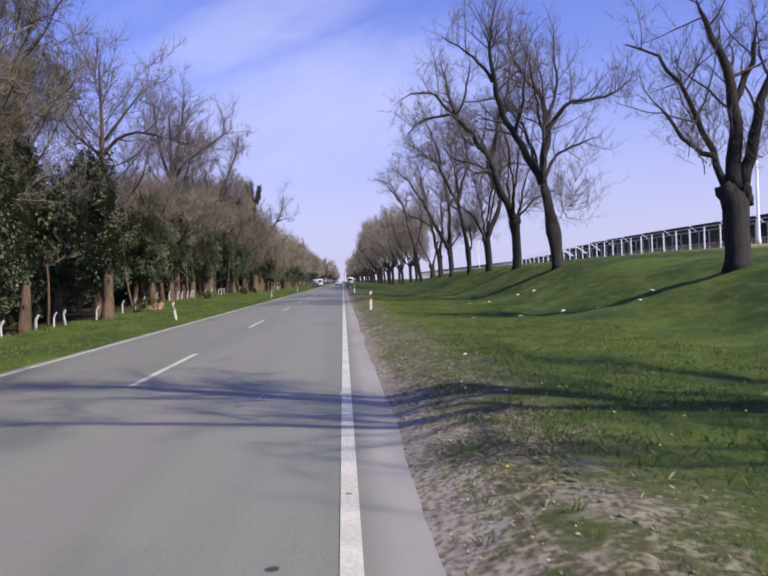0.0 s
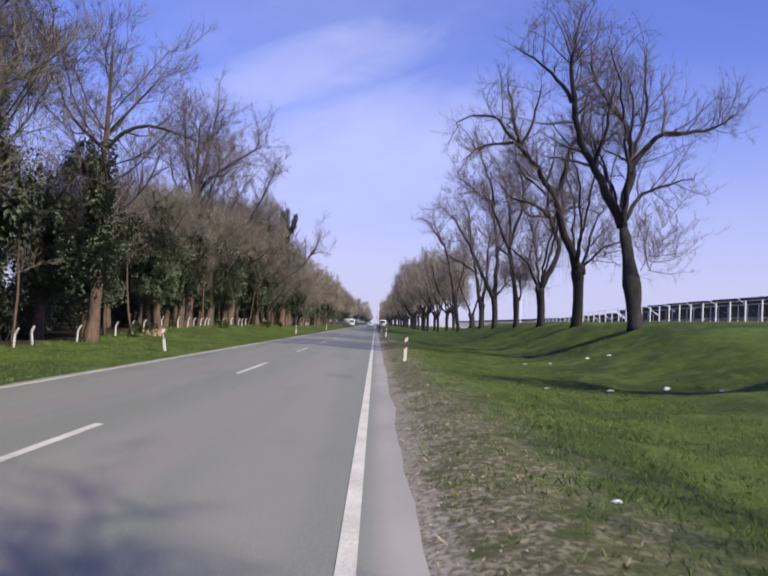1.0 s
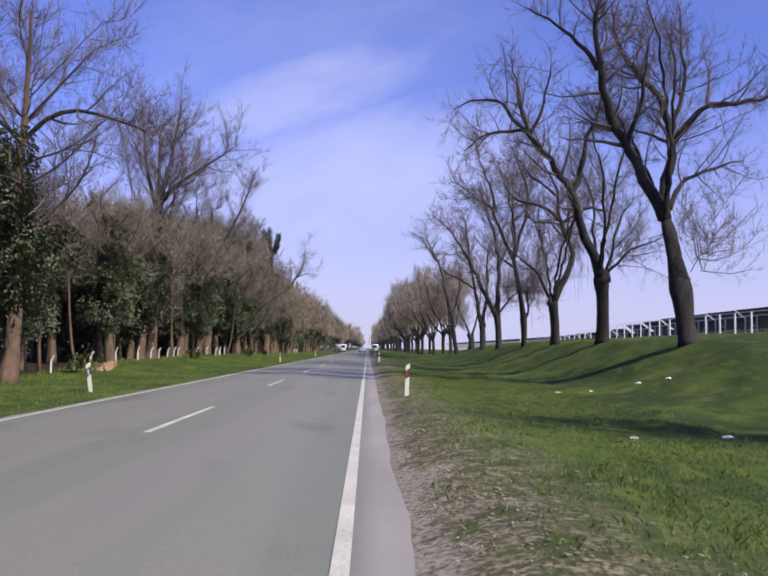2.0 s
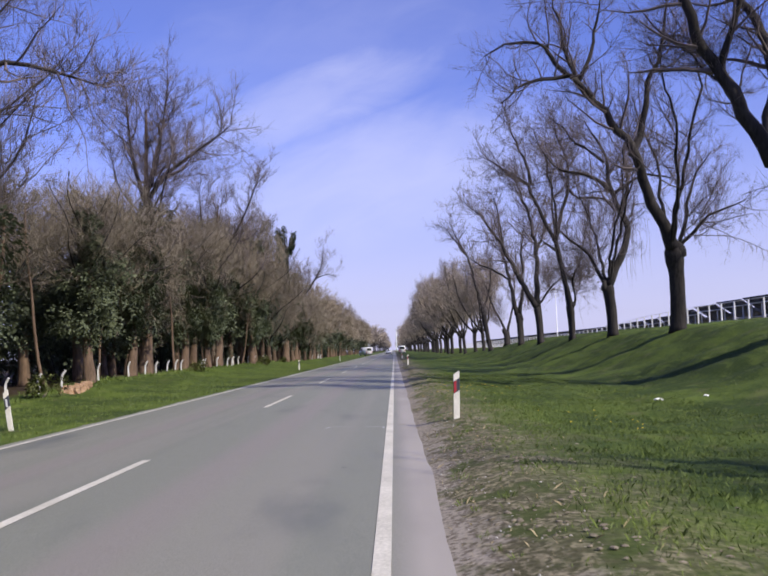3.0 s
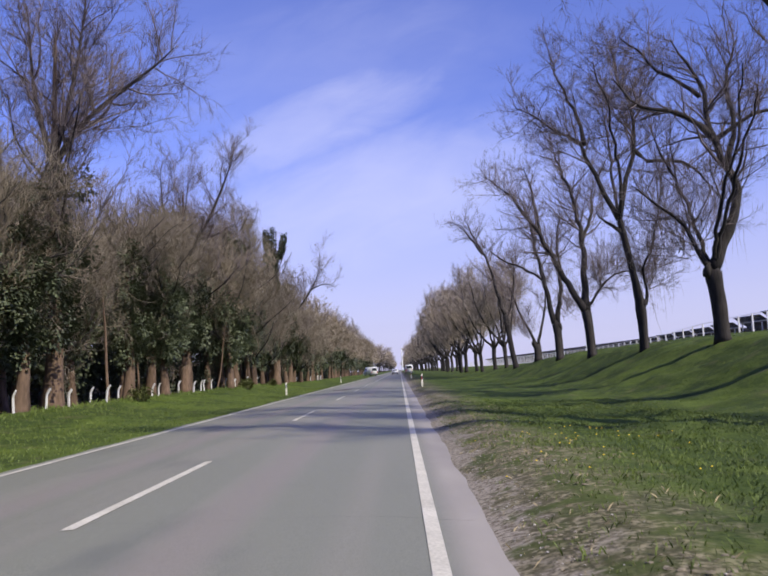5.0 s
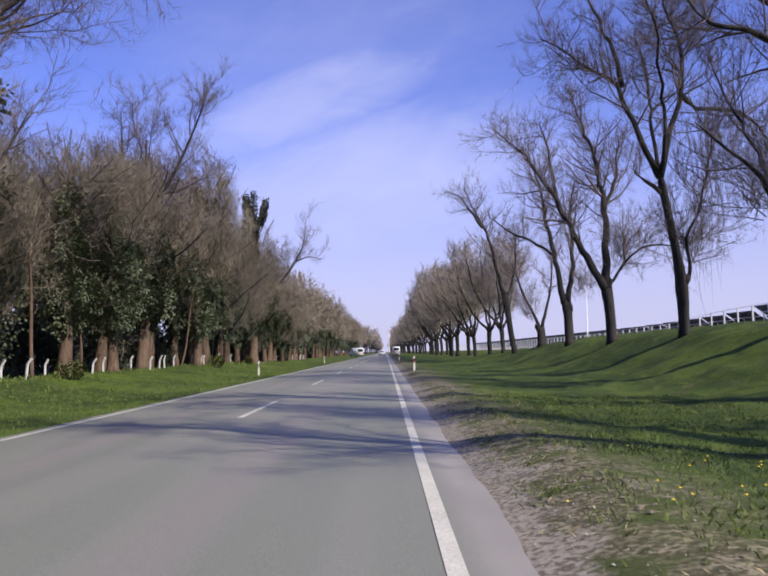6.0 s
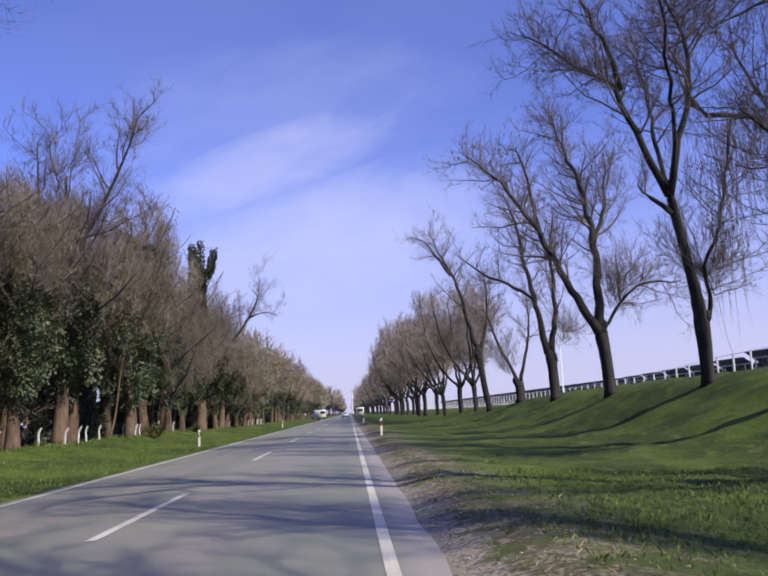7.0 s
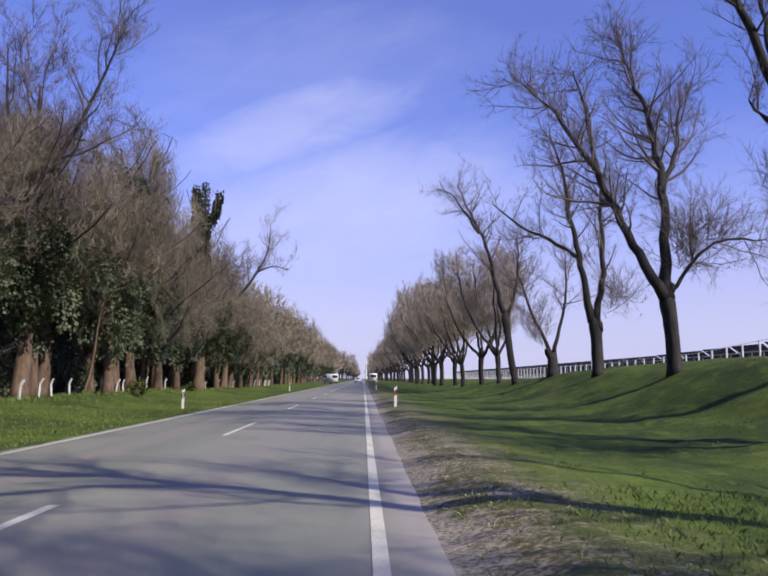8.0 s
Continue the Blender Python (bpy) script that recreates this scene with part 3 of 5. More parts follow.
def mark(points, width=0.026):
    """A thin surveyor's stroke on the asphalt through the points."""
    v, f = [], []
    for (x0, y0), (x1, y1) in zip(points, points[1:]):
        d = Vector((x1 - x0, y1 - y0)).normalized() * width / 2
        s = len(v)
        for x, y, q in ((x0, y0, 1), (x0, y0, -1), (x1, y1, -1), (x1, y1, 1)):
            v.append((x - d.y * q, y + d.x * q, road_z(x) + 0.005))
        f.append((s, s + 1, s + 2, s + 3))
    part("paint_mark", (v, f), M_FADED, road, "faint white survey mark")


mark([(-0.90, 9.50), (-1.14, 9.63), (-1.17, 9.15), (-0.76, 9.18)])
mark([(-1.05, 9.50), (-1.08, 9.30), (-0.90, 9.34), (-0.95, 9.46)], 0.02)
mark([(-0.40, 9.23), (-0.08, 9.30), (-0.08, 9.75)])
mark([(-1.20, 35.3), (-1.14, 35.65), (-0.72, 35.65)])
mark([(-0.50, 35.67), (-0.12, 35.67), (-0.12, 35.3)])


def patch(name, x, y, rx, ry, mat, label, seed, n=18, lift=0.004):
    """A thin irregular patch of tar or newer asphalt."""
    v = [(x, y, road_z(x) + lift)]
    for k in range(n):
        a = 2 * math.pi * k / n
        q = 0.8 + 0.45 * noise.noise((math.cos(a) * 1.5, math.sin(a) * 1.5, seed))
        px = x + rx * q * math.cos(a)
        v.append((px, y + ry * q * math.sin(a), road_z(px) + lift))
    part(name, (v, [(0, 1 + k, 1 + (k + 1) % n) for k in range(n)]), mat, road, label)


M_TAR = material("tar", (0.035, 0.034, 0.033), (0.075, 0.072, 0.07), 6.0, 0.7, 0.2, 60.0)
M_PATCH = material("newer_asphalt", (0.13, 0.115, 0.105), (0.20, 0.18, 0.165), 3.0, 0.9, 0.4, 60.0)
for k, (x, y, r) in enumerate(((-0.42, 3.0, 0.035), (0.0, 4.45, 0.02), (-0.30, 2.55, 0.016), (-1.35, 8.6, 0.03), (-0.55, 30.4, 0.03))):
    patch("tar_spot", x, y, r * 1.6, r, M_TAR, "small black tar spot", k * 2.3, 10, 0.007)
patch("road_patch", -4.6, 93.0, 1.0, 2.6, M_PATCH, "brownish patched asphalt", 3.1, 24, 0.005)


def crack(points, width=0.010, seed=0):
    """A wandering dark crack in the asphalt."""
    path = smooth_path([(x, y, 0) for x, y in points], 0.25)
    v, f = [], []
    for i, p in enumerate(path):
        x = p[0] + 0.05 * noise.noise((p[1] * 1.7, seed, 0)) + 0.02 * noise.noise((p[1] * 7.0, seed, 5))
        y = p[1] + 0.05 * noise.noise((p[0] * 1.9, seed, 9))
        w = width * (0.5 + 0.5 * abs(noise.noise((i * 0.7, seed, 3))))
        v += [(x - w, y - w * 0.4, road_z(x) + 0.0055), (x + w, y + w * 0.4, road_z(x) + 0.0055)]
    f = [(2 * i, 2 * i + 1, 2 * i + 3, 2 * i + 2) for i in range(len(path) - 1)]
    part("crack", (v, f), M_TAR, road, "thin dark crack")


for k, pts in enumerate((((0.4, 41.0), (-0.9, 41.3), (-2.6, 41.1), (-4.5, 41.5)), ((0.1, 73.0), (-2.0, 73.4), (-5.5, 73.1)))):
    crack(pts, 0.006, k * 1.7)

# ---- bare trees on the bank ----


def base_at(x, y):
    return (x, y, ground_z(x, y) - 0.12)


def rel(base, pts):
    """Limb points given by true x and height, with a depth, put relative to the tree's base."""
    return [(x - base[0], dy, z - base[2]) for x, dy, z in pts]


def hero(seed, x, y, trunk, limbs, knobs=(), radius=0.45, dens=3.0, twiggy=0.92, reach=1.25, lean=0.0, head=0.85, deep=0, hang=0):
    b = base_at(x, y)
    g = np.random.default_rng(seed + 300)
    top = trunk[-1]
    limbs = list(limbs)
    for k in range(deep):
        # limbs that reach along the road, before and behind the fork
        side, w = (-1, 1)[k % 2], g.uniform(-1.2, 0.8)
        limbs.append((0.09, [(top[0], top[1], top[2] - 0.2), (top[0] + 0.3 * w, top[1] + 1.3 * side, top[2] + 2.2), (top[0] + w, top[1] + 2.8 * side, top[2] + 4.6 + g.uniform(-0.6, 0.6)), (top[0] + 1.5 * w - 0.5, top[1] + 4.2 * side, top[2] + 6.8 + g.uniform(-1, 1))]))

    def leaning(pts):
        # the whole tree leans along the road by lean metres at 6 m over its foot
        return [(px, py + lean * (pz - b[2]) / 6.0, pz) for px, py, pz in pts]

    trunk, limbs, knobs = leaning(trunk), [(r, leaning(p)) for r, p in limbs], [(*leaning([q[:3]])[0], q[3]) for q in knobs]
    axis = [(0, 0, 0)] + rel(b, trunk)
    lm = [(r, rel(b, p)) for r, p in limbs]
    kn = [(kx - b[0], ky, kz - b[2], r) for kx, ky, kz, r in knobs]
    return lane_tree(seed, b, axis, lm, kn, radius, dens, twiggy, reach, head=head, hang=hang)


hero(1, 12.3, 1.0, [(12.3, 0, 3.2), (12.2, 0, 4.2)],
     [(0.30, [(12.2, 0, 4.0), (11.2, 0.3, 6.5), (9.0, 0.4, 9.5), (6.8, 0.8, 13.0), (6.0, 1, 16.0)]),
      (0.30, [(12.2, 0, 4.0), (12.6, -0.4, 7.0), (12.4, -1.4, 11.0), (11.4, -2, 16.0)]),
      (0.16, [(11.0, 0.3, 7.0), (8.8, -0.8, 8.6), (6.0, -1.5, 10.8)]),
      (0.16, [(12.6, -0.4, 7.5), (14.6, 0.4, 10.0), (15.6, 1, 13.0)])], radius=0.48, dens=2.2, deep=3)
hero(2, 12.3, 22.7, [(12.3, 0, 2.4), (12.25, 0, 4.1)],
     [(0.13, [(12.1, 0, 3.8), (11.7, 0.1, 5.2), (11.1, 0.1, 6.7), (10.0, 0.1, 8.0), (9.0, 0.2, 8.6)]),
      (0.30, [(12.3, 0, 3.9), (12.35, 0, 6.0), (12.0, 0, 8.2), (11.6, 0, 9.2), (11.3, -0.2, 9.8)]),
      (0.24, [(12.5, 0, 3.9), (13.0, -0.2, 6.0), (13.6, -0.4, 8.0), (14.0, -0.6, 9.6)]),
      (0.14, [(12.3, 0, 6.6), (13.0, 0.2, 8.0), (13.3, 0.3, 9.2)]),
      (0.09, [(11.8, 0.1, 5.0), (10.6, -0.1, 5.6), (9.6, -0.2, 6.8)])],
     [(11.95, -0.2, 3.75, 0.46), (12.65, 0.1, 3.7, 0.46)], radius=0.47, reach=1.0, dens=1.8)
hero(3, 12.35, 43.2, [(12.25, 0, 3.2), (12.1, 0, 4.6), (12.0, 0.1, 5.8), (11.85, 0.2, 6.9)],
     [(0.27, [(11.85, 0.2, 6.8), (11.0, -0.2, 8.2), (10.3, -0.5, 9.5), (9.4, -1.0, 11.3), (8.9, -1.4, 13.2), (8.8, -1.7, 14.8), (9.4, -2.0, 17.2)]),
      (0.27, [(11.85, 0.2, 6.8), (12.4, 0.6, 9.0), (12.7, 0.9, 10.6), (12.4, 1.3, 12.4), (11.6, 1.6, 13.8), (10.9, 1.9, 15.2), (10.9, 2.2, 17.3)]),
      (0.15, [(12.6, 0.8, 10.2), (13.4, -0.4, 11.4), (14.8, -0.6, 11.7), (16.2, -0.8, 11.9), (17.4, -0.8, 12.7)]),
      (0.12, [(12.7, 0.9, 10.8), (13.3, 1.0, 12.5), (13.2, 0.7, 14.2), (13.6, 0.9, 16.3)]),
      (0.12, [(10.3, -0.5, 9.5), (10.6, -1.4, 11.5), (10.9, -2.0, 13.6)]),
      (0.11, [(9.0, -1.3, 12.6), (8.0, -1.0, 14.2), (6.4, -0.6, 15.6)]),
      (0.12, [(12.0, 0.1, 7.2), (13.0, 0.8, 8.6), (14.8, 1.4, 9.4), (16.0, 1.8, 9.8)])],
     [(12.75, -0.15, 4.2, 0.36)], radius=0.40, lean=0.9, head=0.45, deep=4)
hero(4, 12.65, 55.3, [(12.6, 0, 3.6), (12.45, 0, 5.0), (12.2, -0.2, 5.7)],
     [(0.30, [(12.3, -0.2, 5.5), (11.6, -0.2, 6.9), (10.9, -0.2, 8.5), (10.4, -0.3, 9.8), (9.4, 0.2, 11.4), (8.4, 0.6, 12.8), (7.8, 1.0, 14.6), (7.4, 1.4, 16.6)]),
      (0.17, [(10.5, -0.3, 9.4), (11.1, 0.1, 10.9), (11.4, 0.3, 12.6), (12.0, 0.5, 14.4), (12.2, 0.6, 16.4)]),
      (0.13, [(8.9, 0.4, 12.1), (7.6, -0.4, 12.6), (6.4, -1.0, 12.4), (5.4, -1.5, 11.9), (4.7, -1.9, 11.2)]),
      (0.12, [(8.2, 0.7, 13.0), (7.2, 0.6, 13.9), (6.0, 0, 14.3), (4.2, 0.2, 13.8)]),
      (0.10, [(8.4, 0.6, 12.8), (9.2, 0.9, 14.4), (9.3, 0.8, 16.4)]),
      (0.11, [(12.4, 0, 5.0), (12.7, 0.1, 5.9), (13.0, 0.2, 7.0), (13.2, 0.3, 8.4), (14.1, 0.4, 9.8)]),
      (0.10, [(12.45, 0.0, 5.0), (12.9, 0.0, 5.9), (13.8, -0.3, 6.9), (15.2, -0.5, 7.6)])],
     [(12.6, -0.1, 5.4, 0.42)], radius=0.40, lean=-1.2, head=0.85, dens=2.5, deep=3)
hero(5, 12.4, 64.6, [(12.35, 0, 3.4), (12.2, 0, 4.9)],
     [(0.26, [(12.2, 0, 4.7), (12.8, 0.1, 5.7), (13.3, 0.1, 6.7), (13.5, 0.1, 7.8), (13.1, 0.1, 9.2), (12.6, 0.1, 10.4), (12.4, 0.2, 12.2), (11.6, 0.3, 14.2)]),
      (0.12, [(12.1, 0, 4.8), (11.6, -0.1, 5.6), (11.0, -0.2, 6.6), (10.2, -0.3, 7.4), (9.2, -0.4, 8.2)]),
      (0.13, [(12.6, 0.1, 10.2), (11.3, -0.3, 10.9), (9.8, -0.5, 11.3), (8.8, -0.7, 12.4)]),
      (0.13, [(13.2, 0.1, 9.0), (13.9, 0.5, 10.6), (13.8, 0.7, 12.6), (14.4, 0.9, 14.6)]),
      (0.10, [(12.9, 0.1, 10.0), (14.6, -0.4, 10.9), (16.4, -0.8, 10.3)]),
      (0.09, [(12.4, 0.2, 11.8), (11.0, 0.6, 13.0), (9.6, 0.9, 14.8)])],
     [(12.0, -0.1, 4.7, 0.34)], radius=0.35, dens=3.6, deep=3)
hero(6, 12.15, 73.7, [(12.1, 0, 3.2), (11.95, 0, 4.6), (11.6, 0, 6.4), (11.15, 0, 8.6)],
     [(0.145, [(11.15, 0, 8.4), (10.7, -0.1, 9.6), (10.04, -0.1, 11.1), (9.45, 0, 12.4), (8.5, 0.1, 12.9), (7.5, 0.2, 13.7), (6.3, 0.2, 14.2)]),
      (0.145, [(11.15, 0, 8.4), (11.8, 0.1, 10.4), (12.05, 0.1, 12.1), (12.0, 0, 14.0), (11.3, -0.1, 15.3), (11.0, -0.2, 17.0)]),
      (0.12, [(9.6, 0, 12.2), (9.3, 0.4, 13.8), (8.6, 0.6, 15.6), (8.3, 0.8, 17.0)]),
      (0.11, [(11.2, 0, 7.8), (10.6, -0.1, 8.2), (10.1, -0.1, 8.6)]),
      (0.08, [(12.1, 0, 4.0), (12.35, -0.1, 4.5), (12.43, -0.1, 5.9), (13.0, -0.1, 7.85), (13.3, -0.1, 9.1), (13.4, -0.2, 11.0)]),
      (0.12, [(12.05, 0.1, 11.9), (12.85, 0.3, 11.4), (14.1, 0.5, 11.4), (15.2, 0.6, 11.0), (16.4, 0.7, 9.4)])],
     [(12.35, -0.1, 4.2, 0.26)], radius=0.255, lean=-0.6, head=0.32, dens=4.4, twiggy=1.05, deep=2, hang=190)
hero(7, 11.7, 82.7, [(11.65, 0, 3.2), (11.55, 0, 4.7)],
     [(0.24, [(11.5, 0, 4.5), (10.6, 0, 6.2), (9.6, -0.1, 8.3), (8.6, -0.2, 10.2), (7.4, -0.3, 12.0), (5.9, -0.4, 13.5)]),
      (0.26, [(11.6, 0, 4.5), (11.8, 0.1, 6.4), (11.7, 0.2, 9.4), (11.2, 0.3, 12.4), (10.3, 0.4, 15.4)]),
      (0.12, [(9.2, -0.1, 9.0), (9.0, 0.5, 11.4), (8.6, 0.8, 14.2)]),
      (0.13, [(11.7, 0.2, 8.8), (12.6, 0.5, 10.6), (13.0, 0.7, 13.2)]),
      (0.09, [(11.7, 0, 4.8), (12.3, -0.1, 5.4), (13.0, -0.2, 6.4), (14.2, -0.3, 7.0), (15.6, -0.4, 6.9)])],
     [(12.15, -0.1, 4.9, 0.20)], radius=0.31, lean=0.5, dens=4.4, twiggy=1.0)
hero(8, 11.75, 92.8, [(11.7, 0, 3.2), (11.6, 0, 4.5)],
     [(0.22, [(11.5, 0, 4.3), (11.0, 0, 7.2), (10.4, -0.1, 9.6), (10.0, -0.2, 11.8), (9.2, -0.3, 14.0)]),
      (0.20, [(11.7, 0, 4.3), (12.2, 0.1, 7.8), (12.1, 0.2, 10.2), (12.4, 0.3, 13.0)]),
      (0.12, [(10.9, 0, 7.6), (9.4, 0.2, 8.6), (7.8, 0.3, 9.4), (6.6, 0.4, 10.4)])],
     [(12.0, -0.1, 4.0, 0.34)], radius=0.36)
hero(9, 12.0, 103.5, [(12.0, 0, 2.2), (12.0, 0, 3.1)],
     [(0.13, [(11.9, 0, 3.0), (11.2, 0, 4.6), (10.2, 0, 6.6), (9.8, 0.1, 8.4)]),
      (0.13, [(12.1, 0, 3.0), (12.6, 0, 5.6), (13.0, 0.1, 7.4), (12.9, 0.2, 9.6)])],
     [(12.0, 0, 3.0, 0.42)], radius=0.40)
hero(10, 11.4, 112.7, [(11.0, 0, 3.2), (10.6, 0, 6.6)],
     [(0.22, [(10.6, 0, 6.4), (9.7, 0, 9.4), (8.6, 0.1, 13.0), (7.0, 0.2, 16.4)]),
      (0.16, [(10.7, 0, 6.0), (11.6, 0.1, 9.0), (11.8, 0.2, 12.6)]),
      (0.12, [(8.7, 0.1, 12.6), (6.9, 0.2, 15.2), (5.6, 0.3, 16.2)])], radius=0.32)


def row_tree(seed, lean, dens, twiggy, reach=1.3, fine=0.02):
    """A plain tree of the far row, from which the others are copied."""
    rng = np.random.default_rng(seed)
    limbs = []
    for k in range(5):
        a = 1.3 * k + rng.random()
        s = 1.3 + 1.5 * rng.random()
        h = 9.5 + 3.5 * rng.random()
        limbs.append((0.15, [(lean * 0.12, 0, 2.6), (lean * 0.4 + 0.8 * s * math.cos(a), 0.8 * s * math.sin(a), 4.8), (lean * 0.8 + s * 1.5 * math.cos(a), 1.5 * s * math.sin(a), 7.8), (lean * 1.0 + 1.9 * s * math.cos(a), 1.9 * s * math.sin(a), h)]))
    return lane_tree(seed, (0, 0, 0), [(0, 0, 0), (lean * 0.05, 0.1, 1.6), (lean * 0.12, 0, 3.0)], limbs, [], 0.30, dens, twiggy, reach,
                     "bare brown roadside tree in the distant row on the bank", M_TWIG_HAZED, fine=fine, dome=(lean * 0.8, 8.6, 6.2, 6.0), whip=1.5)


horizon_kinds = [row_tree(26, -2.2, 0.6, 0.25, 2.4, 0.10), row_tree(27, -1.6, 0.6, 0.25, 2.4, 0.10)]
near_kinds = [row_tree(21, -1.7, 2.4, 0.85, 1.6, 0.017), row_tree(22, -0.9, 2.4, 0.85, 1.6, 0.017), row_tree(23, -2.1, 2.4, 0.85, 1.6, 0.017)]
far_kinds = [row_tree(24, -1.8, 1.5, 0.55, 1.8, 0.036), row_tree(25, -1.2, 1.5, 0.55, 1.8, 0.036)]
used = set()


def plant(kind, x, y, turn, s, sz=1.0):
    """The kind itself at its first place, and a copy of it at every other."""
    m = pose(x, y, ground_z(x, y) - 0.08, 0, 0, turn) @ Matrix.Diagonal((s, s, s * sz, 1))
    if kind.name in used:
        t = copy_thing(kind, m)
        t.scale = (s, s, s * sz)
    else:
        used.add(kind.name)
        kind.matrix_basis = m


rng = np.random.default_rng(9)
y, i = 120.5, 0
while y < 430:
    if 236 < y < 254:
        y = 255.0
    x = (11.2 if y < 150 else 10.2) + rng.uniform(-0.5, 0.4)
    s = rng.uniform(0.84, 0.98) if y < 150 else rng.uniform(0.92, 1.1)
    plant(near_kinds[i % 3] if y < 185 else far_kinds[i % 2], x, y, rng.uniform(-75, 75), s)
    y += rng.uniform(7.0, 9.5) * (1 if y < 260 else 1.4)
    i += 1
while y < 1800:
    for x, turn in ((10.0 + rng.uniform(-0.5, 0.5), rng.uniform(-40, 40)), (-12.5 + rng.uniform(-0.5, 0.5), 180 + rng.uniform(-40, 40))):
        plant(horizon_kinds[i % 2], x, y + rng.uniform(-3, 3), turn, rng.uniform(1.05, 1.25))
    y *= 1.045
    i += 1

# ---- the wood across the road ----


def ivy_on(rng, shape, path, radius, count, size=0.16):
    """Ivy leaves in a ragged sleeve round a path; radius: a function of the share of the way."""
    for _ in range(count):
        f = rng.random() * (len(path) - 1)
        i = min(int(f), len(path) - 2)
        p = path[i] + (path[i + 1] - path[i]) * (f - i)
        d = unit(rng.random(3) - 0.5)
        r = radius(f / (len(path) - 1)) * (0.55 + 0.55 * rng.random())
        q = p + d * r
        e = unit(d + 0.9 * (rng.random(3) - 0.5) + np.array((0, 0, -0.5))) * size * (0.7 + 0.8 * rng.random())
        shape.leaf(q, e, 0.42 * np.linalg.norm(e))


def ivy_clump(rng, shape, c, r, count, size=0.2):
    """A ragged clump of leaves hanging round c, denser at its skin."""
    for _ in range(count):
        d = unit(rng.normal(size=3))
        bump = 0.75 + 0.5 * noise.noise(Vector(d * 1.7 + c))
        q = c + d * np.array((r, r, r * 1.25)) * bump * (0.45 + 0.6 * rng.random() ** 0.5)
        e = unit(d + 0.9 * (rng.random(3) - 0.5) + np.array((0, 0, -0.6))) * size * (0.6 + 0.9 * rng.random())
        shape.leaf(q, e, 0.40 * np.linalg.norm(e))


TOPS = {}


